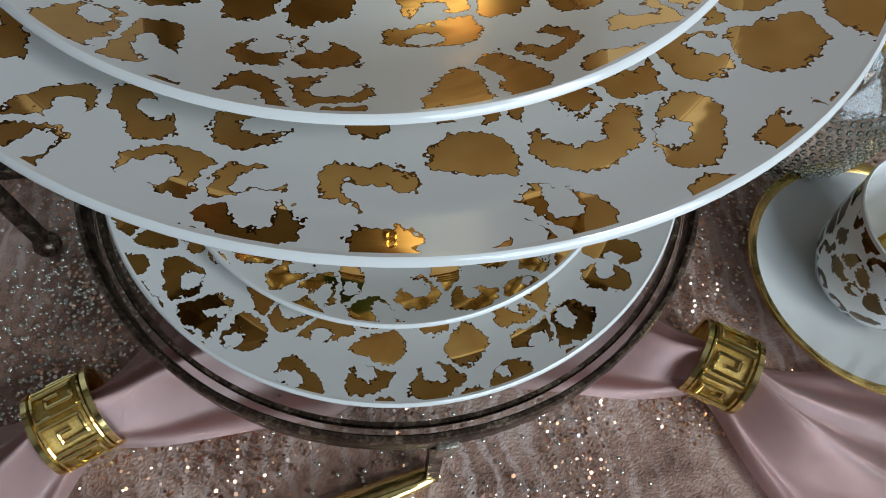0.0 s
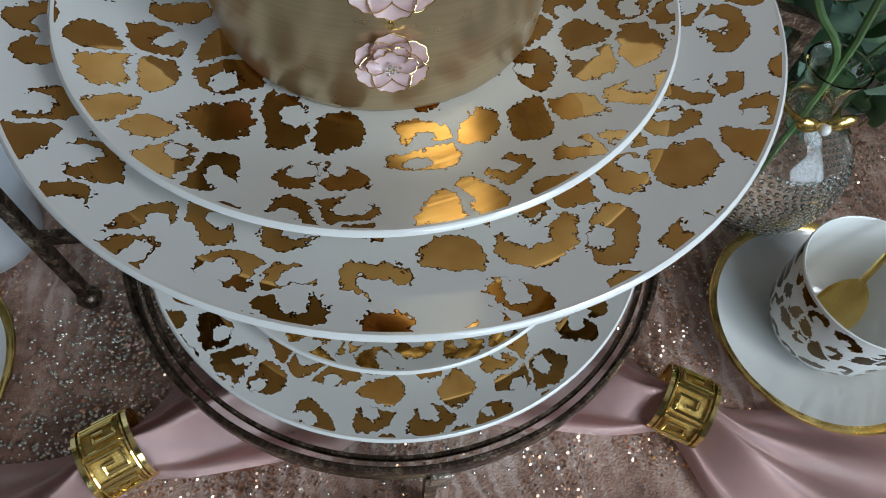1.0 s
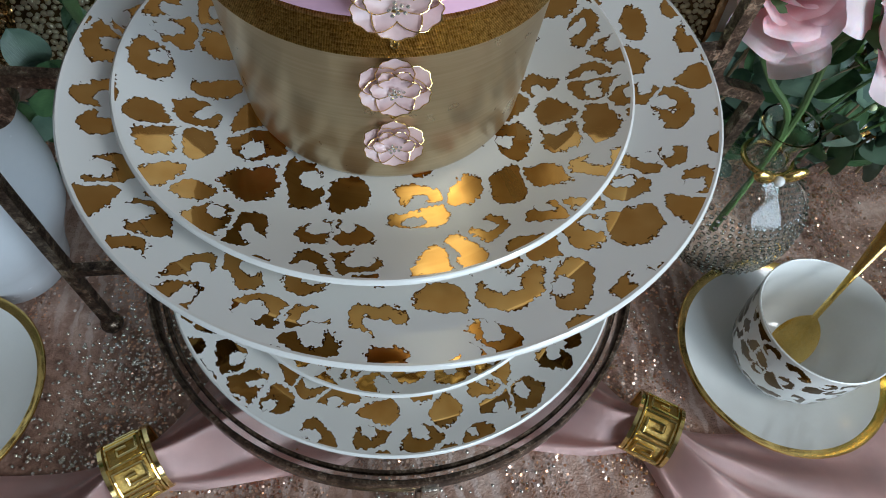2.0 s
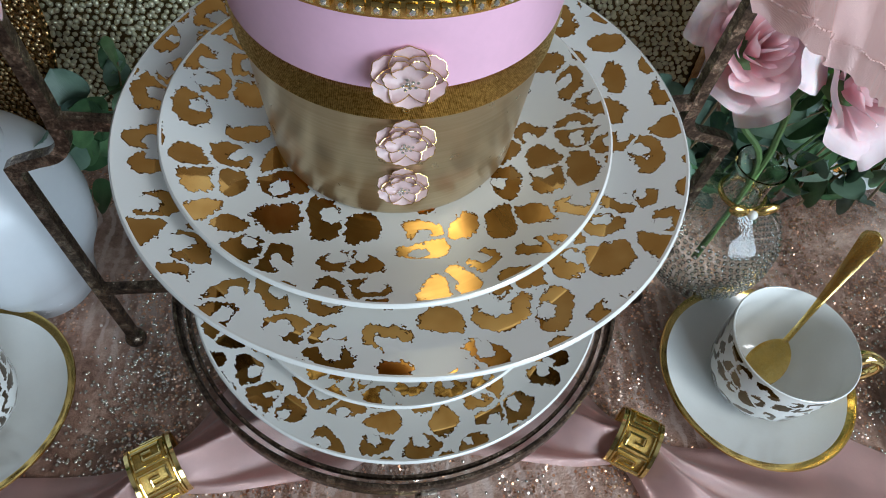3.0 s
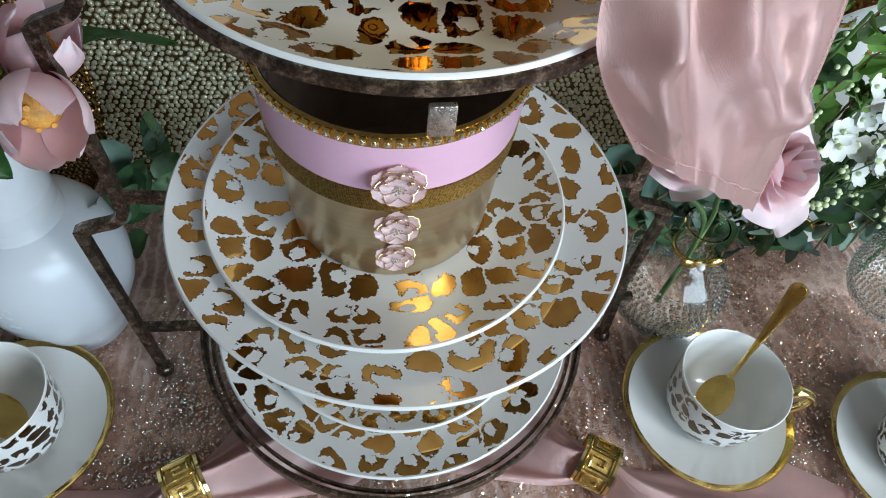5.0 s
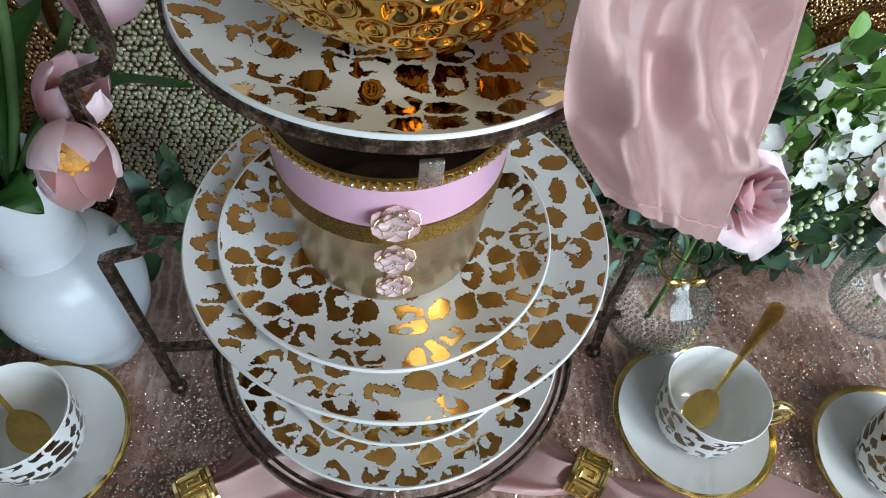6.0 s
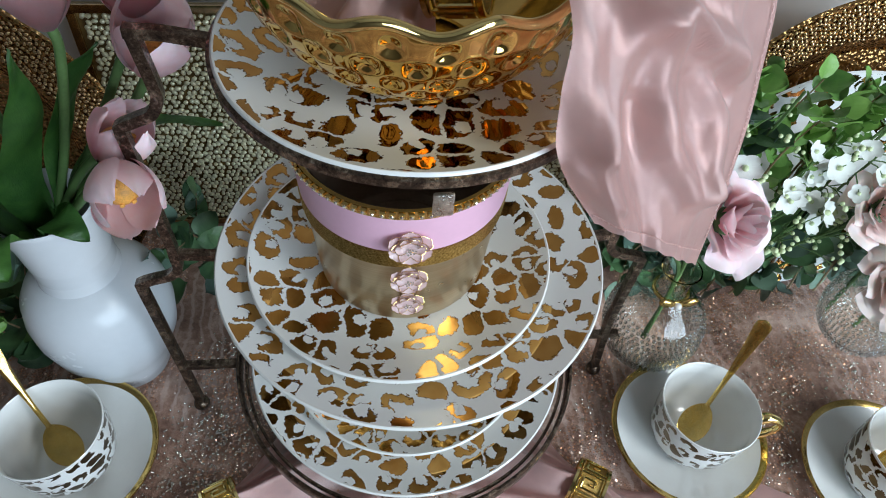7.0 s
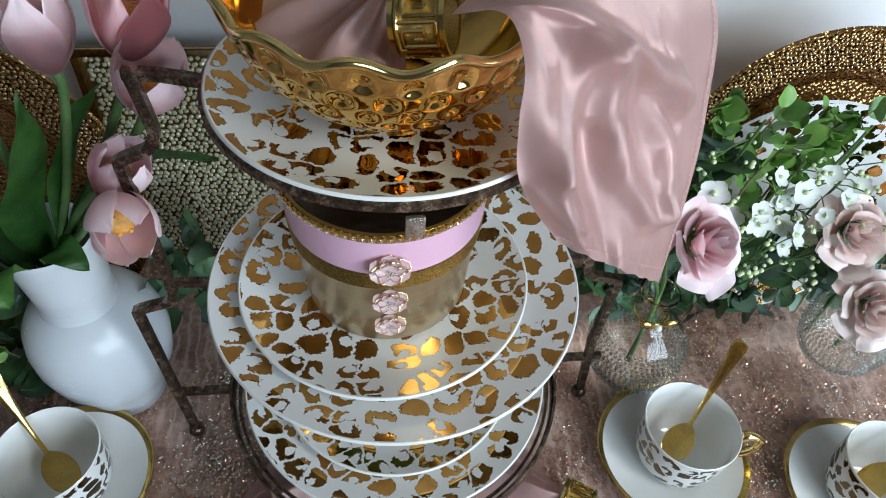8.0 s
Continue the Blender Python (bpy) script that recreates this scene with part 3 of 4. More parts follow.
part("centre", lathe([(0, 0.0036), (0.082, 0.0038)], 96), PORCELAIN, back_plate, "plain white centre")
part("rim", lathe([(0.1325, 0.0155), (0.1340, 0.016), (0.135, 0.0145), (0.11, 0.006), (0.09, 0), (0, 0)], 128), PORCELAIN, back_plate)

# a rectangular beaded panel stands against the wall
PANEL_X, PANEL_Z = 0.298, 0.132
panel = leaning("beaded_panel", (0.006, 0.252, PANEL_Z), 6, "rectangular gold panel covered in small raised beads, leaning on the wall", "panel")
part("board", box(-PANEL_X, -PANEL_Z, -0.005, PANEL_X, PANEL_Z, 0.0, 0.0015), BEAD_BACK, panel)
for x0, y0, x1, y1 in ((-PANEL_X, -PANEL_Z, PANEL_X, 0.008 - PANEL_Z), (-PANEL_X, PANEL_Z - 0.008, PANEL_X, PANEL_Z),
                       (-PANEL_X, 0.0083 - PANEL_Z, 0.008 - PANEL_X, PANEL_Z - 0.0083), (PANEL_X - 0.008, 0.0083 - PANEL_Z, PANEL_X, PANEL_Z - 0.0083)):
    part("border", box(x0, y0, 0.0003, x1, y1, 0.0035, 0.001), RIM_BEADS, panel, "plain brown-gold border strip")
tagged(part("beading", bead_field(lambda x, y: abs(x) < PANEL_X - 0.0105 and abs(y) < PANEL_Z - 0.0105, PANEL_X, PANEL_Z, lambda q: 0.0008, 0.0060, 4), BEAD_GOLD, panel, "bright gold raised beads"), kind="stuff")

# ---- satin and petals ----


def satin(name, colour):
    """Satin: a fine diagonal weave with a long soft gloss."""
    m, nt, p = nodes_of(name)
    v = coords(nt)
    n1 = noise_of(nt, v, 30, 3.0)
    wave = node(nt, "ShaderNodeTexWave", Scale=2000, Distortion=0.8, Detail=1)
    wave.bands_direction = "DIAGONAL"
    nt.links.new(v, wave.inputs["Vector"])
    lo, hi = tuple(c * 0.9 for c in colour), tuple(min(1, c * 1.08) for c in colour)
    nt.links.new(ramp(nt, n1.outputs[0], ((0.3, lo), (0.7, hi))), p.inputs["Base Color"])
    p.inputs["Roughness"].default_value = 0.36
    p.inputs["Metallic"].default_value = 0.35
    p.inputs["Coat Weight"].default_value = 0.9
    p.inputs["Coat Roughness"].default_value = 0.30
    p.inputs["Coat Tint"].default_value = (1.0, 0.93, 0.92, 1)
    p.inputs["Specular IOR Level"].default_value = 0.7
    p.inputs["Sheen Weight"].default_value = 0.3
    bump(nt, p, maths(nt, "ADD", wave.outputs[0], noise_of(nt, v, 1500, 2.0).outputs[0]), 0.45, 0.0003)
    return m


def petal_material(name, inner, outer, reach):
    """Petals that pale from the heart outwards."""
    m, nt, p = nodes_of(name)
    v = coords(nt)
    dist = vmaths(nt, "LENGTH", v)
    f = maths(nt, "ADD", maths(nt, "DIVIDE", dist, reach), maths(nt, "MULTIPLY", maths(nt, "SUBTRACT", noise_of(nt, v, 140, 3.0).outputs[0], 0.5), 0.5))
    nt.links.new(ramp(nt, f, ((0.35, inner), (0.95, outer))), p.inputs["Base Color"])
    p.inputs["Roughness"].default_value = 0.6
    p.inputs["Subsurface Weight"].default_value = 0.5
    p.inputs["Subsurface Radius"].default_value = (0.01, 0.004, 0.003)
    p.inputs["Sheen Weight"].default_value = 0.2
    stretched = vmaths(nt, "MULTIPLY", v, (1, 1, 0.2))
    bump(nt, p, noise_of(nt, stretched, 500, 2.0).outputs[0], 0.3, 0.0006)
    return m


def leaf_material(name, dark, light):
    m, nt, p = nodes_of(name)
    v = coords(nt)
    info = nt.nodes.new("ShaderNodeObjectInfo")
    n1 = noise_of(nt, v, 90, 3.0)
    f = maths(nt, "ADD", maths(nt, "MULTIPLY", n1.outputs[0], 0.6), maths(nt, "MULTIPLY", info.outputs["Random"], 0.4))
    nt.links.new(ramp(nt, f, ((0.25, dark), (0.75, light))), p.inputs["Base Color"])
    p.inputs["Roughness"].default_value = 0.42
    stretched = vmaths(nt, "MULTIPLY", v, (1, 6, 1))
    bump(nt, p, noise_of(nt, stretched, 220, 2.0).outputs[0], 0.4, 0.0006)
    return m


SATIN = satin("blush_satin", (0.93, 0.68, 0.64))
STITCH = plain("stitching", (0.72, 0.45, 0.41), 0.6, vary=0.1)
TULIP = petal_material("tulip_petal", (0.96, 0.60, 0.62), (0.97, 0.78, 0.81), 0.06)
TULIP_DEEP = petal_material("tulip_petal_deep", (0.96, 0.46, 0.48), (0.96, 0.60, 0.61), 0.07)
TULIP_HEART = plain("tulip_heart", (0.62, 0.30, 0.06), 0.6, vary=0.5, scale=150)
ROSE = petal_material("rose_petal", (0.97, 0.52, 0.56), (0.96, 0.80, 0.82), 0.036)
ROSE_PALE = petal_material("pale_rose_petal", (0.97, 0.68, 0.62), (0.97, 0.83, 0.79), 0.036)
WHITE_PETAL = plain("white_petal", (0.72, 0.75, 0.70), 0.6, vary=0.06)
LEAF_TULIP = leaf_material("tulip_leaf", (0.03, 0.10, 0.02), (0.10, 0.26, 0.05))
LEAF_DARK = leaf_material("eucalyptus_leaf", (0.02, 0.06, 0.025), (0.10, 0.20, 0.08))
LEAF_GREY = leaf_material("grey_green_leaf", (0.06, 0.11, 0.09), (0.16, 0.25, 0.18))
LEAF_FRESH = leaf_material("fresh_leaf", (0.06, 0.17, 0.03), (0.20, 0.38, 0.08))
STEM = plain("green_stem", (0.08, 0.15, 0.045), 0.5, vary=0.3)
TWIG = plain("brown_twig", (0.22, 0.15, 0.08), 0.6, vary=0.3)
BUD = plain("flower_bud", (0.62, 0.72, 0.42), 0.5, vary=0.2)

# ---- the gold bowl on the top tier ----
BOWL = (-0.002, 0.012, 0.3853)
bowl = thing("bowl", BOWL, "polished gold bowl with dimpled sides and wavy rim, holding napkin", "bowl")


def bowl_wall():
    n_a, n_z = 240, 60
    verts, faces = [], []
    r0, r1, h = 0.034, 0.089, 0.067

    def point(a, s, inner):
        r = r0 + (r1 - r0) * (math.sin(s * math.pi / 2) ** 0.85) * (0.86 + 0.14 * s)
        z = 0.004 + h * s ** 1.35
        row = s * 7.2
        k = int(row)
        dim = math.cos((a * 25 + math.pi * (k % 2))) * math.sin(math.pi * (row - k))
        fade = max(0.0, min(1.0, (1 - s) * 8)) * min(1, s * 6)
        r -= 0.0034 * max(0.0, dim) * fade if not inner else 0.0020
        z += 0.0028 * math.sin(a * 13) * s ** 6
        r += 0.0016 * math.sin(a * 13 + 1.2) * s ** 6
        return (r * math.cos(a), r * math.sin(a), z + (0.0015 if inner else 0))
    for layer in range(2):
        for i in range(n_a):
            for j in range(n_z + 1):
                verts.append(point(2 * math.pi * i / n_a, j / n_z, layer))
    m = n_z + 1
    for i in range(n_a):
        k = (i + 1) % n_a
        for j in range(n_z):
            faces.append((i * m + j, k * m + j, k * m + j + 1, i * m + j + 1))
            o = n_a * m
            faces.append((o + i * m + j, o + i * m + j + 1, o + k * m + j + 1, o + k * m + j))
    return verts, faces


part("wall", bowl_wall(), BOWL_GOLD, bowl)
part("base", lathe([(0, 0.0055), (0.0338, 0.0055), (0.0352, 0.0045), (0.034, 0.0), (0.031, 0.0), (0.030, 0.0015), (0, 0.0015)], 96), GOLD, bowl)
lip = [((0.0885 + 0.0016 * math.sin(a * 13 + 1.2)) * math.cos(a), (0.0885 + 0.0016 * math.sin(a * 13 + 1.2)) * math.sin(a), 0.0715 + 0.0028 * math.sin(a * 13))
       for a in [2 * math.pi * i / 240 for i in range(240)]]
part("lip", sweep(lip, 0.0026, 10, closed=True), GOLD, bowl, "rounded wavy gold rim")

# ---- napkins ----


def key_ring(at, axis, tilt, radius, width, label):
    """A gold napkin ring with an openwork Greek key between two hoops."""
    ob = new("napkin_ring")
    ob.matrix_world = Matrix.Translation(at) @ Vector(axis).to_track_quat("Z", "Y").to_matrix().to_4x4() @ pose(0, 0, 0, 0, 0, tilt)
    tagged(ob, label, "napkin ring", "napkin rings")
    for z in (-width / 2, width / 2):
        part("hoop", lathe([(radius - 0.0008, z - 0.0012), (radius + 0.0008, z - 0.0012), (radius + 0.0008, z + 0.0012), (radius - 0.0008, z + 0.0012), (radius - 0.0008, z - 0.0012)], 64), GOLD, ob)
    part("backing", lathe([(radius - 0.0018, -width / 2), (radius - 0.0012, -width / 2), (radius - 0.0012, width / 2), (radius - 0.0018, width / 2), (radius - 0.0018, -width / 2)], 64), BRAID, ob)
    cells = 7
    key_mesh = None
    for i in range(cells):
        if key_mesh is None:
            bm = bmesh.new()
            span = 2 * math.pi / cells
            w = width * 0.78
            strokes = (((0.08, -0.5), (0.08, 0.5)), ((0.08, 0.5), (0.88, 0.5)), ((0.88, 0.5), (0.88, -0.34)), ((0.88, -0.34), (0.34, -0.34)),
                       ((0.34, -0.34), (0.34, 0.20)), ((0.34, 0.20), (0.62, 0.20)), ((0.62, 0.20), (0.62, -0.08)), ((0.0, -0.5), (1.0, -0.5)))
            for (a0, b0), (a1, b1) in strokes:
                pts = []
                for q in range(5):
                    a = (a0 + (a1 - a0) * q / 4) * span
                    pts.append((radius * math.cos(a), radius * math.sin(a), (b0 + (b1 - b0) * q / 4) * w))
                sweep(pts, 0.0010, 6, bm=bm)
            piece = part("key_motif", bm, GOLD, ob)
            key_mesh = piece.data
        else:
            piece = new("key_motif", key_mesh)
            piece.parent = ob
        piece.rotation_euler = (0, 0, 2 * math.pi * i / cells)
    return ob


def table_napkin(cx, cy, direction, seed, label, reach_in, reach_out, ring_turn):
    """A satin napkin drawn through a ring: pinched there and fanned out at both ends."""
    d = Vector((direction[0], direction[1], 0)).normalized()
    side = Vector((-d.y, d.x, 0))
    rnd = random.Random(seed)
    ph = [rnd.uniform(0, 6.28) for _ in range(6)]

    def top(u, v):
        s = -reach_in + (reach_in + reach_out) * u
        w = (v - 0.5) * 2
        flare = abs(s) / 0.06
        half = 0.0135 + (0.027 * min(1.7, flare) ** 1.1 if s < 0 else 0.031 * min(2.4, flare) ** 1.15)
        pinch = math.exp(-(s / 0.022) ** 2)
        body = 0.012 + 0.011 * pinch + 0.010 * math.exp(-((abs(s) - 0.03) / 0.03) ** 2)
        arch = max(0.0, 1 - abs(w) ** 2.2)
        fold = sum(math.sin(w * k + ph[i]) * a for i, (k, a) in enumerate(((5.2, 0.55), (9.0, 0.40), (14, 0.16))))
        amp = 0.0190 * min(1, 0.45 + flare * 0.8) * max(0.25, 1 - max(0, s) * 3)
        z = 0.0035 + body * arch + amp * fold * (0.25 + 0.75 * arch) * 0.8
        bend = 0.012 * math.sin(s * 9 + ph[4]) * (1 - pinch)
        p = Vector((cx, cy, 0)) + d * s + side * (w * half + bend)
        p.z = max(0.0015, z)
        return p
    nap = thing("napkin", (0, 0, 0), label, "napkin", "napkins on the table")
    bm = sheet(top, 90, 70)
    bmesh.ops.solidify(bm, geom=bm.faces[:], thickness=0.0007)
    part("cloth", bm, SATIN, nap)
    edge = [top(1.0, v / 60) + Vector((0, 0, 0.0008)) for v in range(61)]
    part("hem", sweep([p - d * 0.004 for p in edge], 0.00045, 5), STITCH, nap, "stitched hem")
    key_ring((cx, cy, 0.0205), d, ring_turn, 0.0195, 0.026, "openwork gold Greek-key napkin ring holding a blush napkin")


table_napkin(0.155, -0.102, (0.84, -0.54), 3, "blush satin napkin drawn through a gold ring on the cloth", 0.12, 0.20, 30)
table_napkin(-0.159, -0.098, (-0.90, -0.43), 8, "blush satin napkin drawn through a gold ring on the cloth", 0.12, 0.20, 80)


def along(pts, t):
    """A point on the smooth path through pts, t from 0 to 1."""
    path = smooth_path(pts, 10)
    x = t * (len(path) - 1)
    i = min(int(x), len(path) - 2)
    return path[i].lerp(path[i + 1], x - i)


DRAPE_LEFT = [(0.022, -0.044, 0.464), (0.040, -0.066, 0.4765), (0.048, -0.079, 0.4605), (0.0495, -0.081, 0.431), (0.055, -0.086, 0.398), (0.081, -0.087, 0.358)]
DRAPE_RIGHT = [(0.055, -0.010, 0.482), (0.110, -0.018, 0.492), (0.1497, -0.030, 0.4638), (0.1577, -0.048, 0.4115), (0.1553, -0.066, 0.3684), (0.1493, -0.084, 0.3172)]


# the folds of the hanging cloth: lines across it (u, v), half width and height in metres
RIDGES = (
    (((-0.05, 0.22), (0.02, 0.42), (0.05, 0.57), (0.12, 0.72), (0.15, 0.88)), 0.0100, 0.0125),
    (((0.24, 0.35), (0.20, 0.51), (0.18, 0.65), (0.15, 0.74)), 0.0060, 0.0060),
    (((0.28, 0.39), (0.36, 0.56), (0.46, 0.72), (0.64, 0.83), (0.76, 0.83)), 0.0076, 0.0110),
    (((0.32, 0.41), (0.52, 0.53), (0.68, 0.64), (0.78, 0.80)), 0.0076, 0.0110),
    (((0.05, 0.10), (0.16, 0.22), (0.30, 0.34), (0.50, 0.47), (0.82, 0.56)), 0.0062, 0.0125),
    (((0.24, 0.33), (0.44, 0.50), (0.80, 0.62)), 0.0035, -0.0040),
    (((0.30, 0.62), (0.38, 0.84), (0.42, 1.0)), 0.0060, -0.0050),
    (((0.03, 0.80), (0.07, 0.90), (0.16, 0.97)), 0.0045, 0.0060),
)


def near(u, v, a, b):
    """How far a place on the cloth lies from the line a to b, in metres."""
    ax, ay, bx, by = a[0] * 0.105, a[1] * 0.19, b[0] * 0.105, b[1] * 0.19
    px, py = u * 0.105 - ax, v * 0.19 - ay
    dx, dy = bx - ax, by - ay
    t = max(0.0, min(1.0, (px * dx + py * dy) / (dx * dx + dy * dy)))
    return math.hypot(px - t * dx, py - t * dy)


def drape(u, v):
    """The napkin that hangs over the bowl: u across, v down from the bowl."""
    a, b = along(DRAPE_LEFT, v), along(DRAPE_RIGHT, v)
    p = a.lerp(b, u)
    out = Vector((0.42, -0.86, 0.30)).normalized()
    fold, spread = 0.0, 1.0
    for ridge, wide, amp in RIDGES:
        d = min(near(u, v, ridge[i], ridge[i + 1]) for i in range(len(ridge) - 1))
        fold += amp * math.exp(-(d / wide) ** 2)
    fold += 0.0022 * noise.noise((u * 4, v * 3, 7)) + 0.0007 * noise.noise((u * 14, v * 9, 2)) + 0.0003 * noise.noise((u * 40, v * 16, 4))
    p += out * (fold * spread * max(0.0, min(1.0, 7 * u + 0.15, 3.6 * (1 - u))) + 0.008 * math.sin(math.pi * u) * (0.4 + 0.6 * v))
    if v > 0.9:
        p.z += 0.0007 * math.sin(u * 42) * (v - 0.9) * 10
    return p


hang = thing("napkin", (0, 0, 0), "blush satin napkin with stitched hem hanging out of the gold bowl", "napkin")
bm = sheet(drape, 120, 120)
bmesh.ops.solidify(bm, geom=bm.faces[:], thickness=0.0006)
part("cloth", bm, SATIN, hang)
lift = Vector((0.0003, -0.0009, 0.0004))
for k in range(60):
    t0 = 0.20 + 0.78 * k / 60
    q = [drape(0.965, t0 + 0.78 / 60 * 0.7 * i / 3) + lift for i in range(4)]
    if k == 0:
        hem = part("hem", sweep(q, 0.00028, 5), STITCH, hang, "stitched hem")
    else:
        part("stitch", sweep(q, 0.00028, 5), STITCH, hem)
for k in range(44):
    u0 = 0.02 + 0.94 * k / 44
    part("stitch", sweep([drape(u0 + 0.94 / 44 * 0.7 * i / 3, 0.965) + lift for i in range(4)], 0.00028, 5), STITCH, hem)


def bunch(u, v):
    """The gathered middle of the napkin, lying in the bowl."""
    a = math.pi * (0.55 + 0.95 * u)
    r = 0.074 * (0.12 + 0.88 * v)
    x, y = BOWL[0] + 0.004 + r * math.cos(a), BOWL[1] + r * math.sin(a)
    fold = math.sin(u * 24 + 1.5 * math.sin(v * 3)) * 0.006 * (0.3 + v) + 0.003 * math.sin(u * 51)
    z = BOWL[2] + 0.055 + 0.012 * (1 - v) + fold - 0.010 * v
    return Vector((x, y, z))


inner = thing("napkin", (0, 0, 0), "blush satin napkin bunched inside the gold bowl", "napkin")
bm = sheet(bunch, 110, 40)
bmesh.ops.solidify(bm, geom=bm.faces[:], thickness=0.0006)
part("cloth", bm, SATIN, inner)
key_ring((0.012, -0.030, 0.4535), (0.9, -0.30, 0.20), 100, 0.0160, 0.024, "openwork gold Greek-key napkin ring lying in the gold bowl")

# ---- brooch on the jar ----


def brooch():
    ob = thing("brooch", (-0.0072, 0, 0.2545), "three pale pink enamel flowers on gold links, fixed to a jar", "brooch")

    def petal(r, w, lift_, name, parent, angle):
        def f(u, v):
            s, a = u, (v - 0.5) * 2
            half = w * 0.5 * math.sin(math.pi * min(1, 0.12 + 0.50 * s)) ** 0.7
            lobe = 1 - 0.34 * abs(a) ** 3 + 0.035 * math.cos(a * 8)
            x = r * s * lobe
            return (x, half * a * (1 - 0.12 * s * abs(a)), lift_ + 0.0034 * s * s - 0.0016 * (1 - a * a) * s + 0.0006 * s)
        bm = sheet(f, 8, 8)
        bmesh.ops.solidify(bm, geom=bm.faces[:], thickness=0.0008)
        pt = part(name, bm, PINK_GEM, parent)
        pt.rotation_euler = (0, 0, angle)
        edge = [Vector(f(i / 10, 0)) for i in range(4, 11)] + [Vector(f(1, i / 12)) for i in range(1, 13)] + [Vector(f(1 - i / 10, 1)) for i in range(1, 7)]
        part("gilt_edge", sweep(edge, 0.00022, 6), GOLD, pt)
        return pt
    for z, scale in ((0.0630, 1.0), (0.0300, 0.9), (0.0, 0.84)):
        zz = z + 0.2545 - JAR[2]
        y = JAR[1] - jar_r(zz) - 0.0022 - (0.0016 if z > 0.02 else 0)
        hub = part("flower", lathe([(0, -0.0012), (0.0070, -0.0012), (0.0078, 0.0), (0.005, 0.0012), (0, 0.0016)], 24), GOLD, ob, "pale pink enamel flower edged in gold")
        hub.matrix_local = Matrix.Translation((0, y, z)) @ pose(0, 0, 0, 70, 0, 0) @ Matrix.Diagonal((scale * 0.88, scale * 0.70, scale * 0.8, 1))
        for k in range(6):
            petal(0.0145, 0.0165, 0.0006 + 0.0004 * (k % 2), "petal", hub, 2 * math.pi * (k + 0.5) / 6)
        for k in range(4):
            petal(0.0096, 0.0095, 0.0026, "petal", hub, math.pi * (0.02 + 0.32 * k))
        for k in range(9):
            bm = bmesh.new()
            bmesh.ops.create_icosphere(bm, subdivisions=1, radius=0.0008)
            g = part("stone", bm, CRYSTAL, hub, smooth=False)
            a = k * 2.4
            g.location = (0.0012 * math.sqrt(k) * math.cos(a), -0.0025 + 0.0010 * math.sqrt(k) * math.sin(a), 0.0045)
    for z in (0.0465, 0.0150):
        y = JAR[1] - jar_r(z + 0.2545 - JAR[2]) - 0.002
        for k in range(2):
            loop = [(0.0011 * math.cos(a), -0.0004 * k, 0.0016 * math.sin(a) + (k - 0.5) * 0.0022) for a in [2 * math.pi * i / 12 for i in range(12)]]
            part("chain_link", sweep([(x, y + q, z + w) for x, q, w in loop], 0.0004, 6, closed=True), GOLD, ob)


brooch()

# ---- white vase with tulips ----
VASE = (-0.267, 0.060, 0.0)
vase = thing("vase", VASE, "matt white ceramic vase with a round belly, holding pink tulips", "vase")
part("body", lathe([(0, 0.0), (0.0325, 0.0), (0.0345, 0.002), (0.0375, 0.018), (0.0450, 0.040), (0.055, 0.062), (0.0590, 0.088), (0.0585, 0.108), (0.0545, 0.126), (0.047, 0.139), (0.0385, 0.1465), (0.0325, 0.150)], 96), CERAMIC, vase)
part("neck", lathe([(0.0325, 0.150), (0.0312, 0.162), (0.0330, 0.195), (0.0358, 0.222), (0.0366, 0.226), (0.0358, 0.228), (0.034, 0.226), (0.033, 0.205), (0.031, 0.150), (0.02, 0.12), (0, 0.115)], 96), CERAMIC, vase)


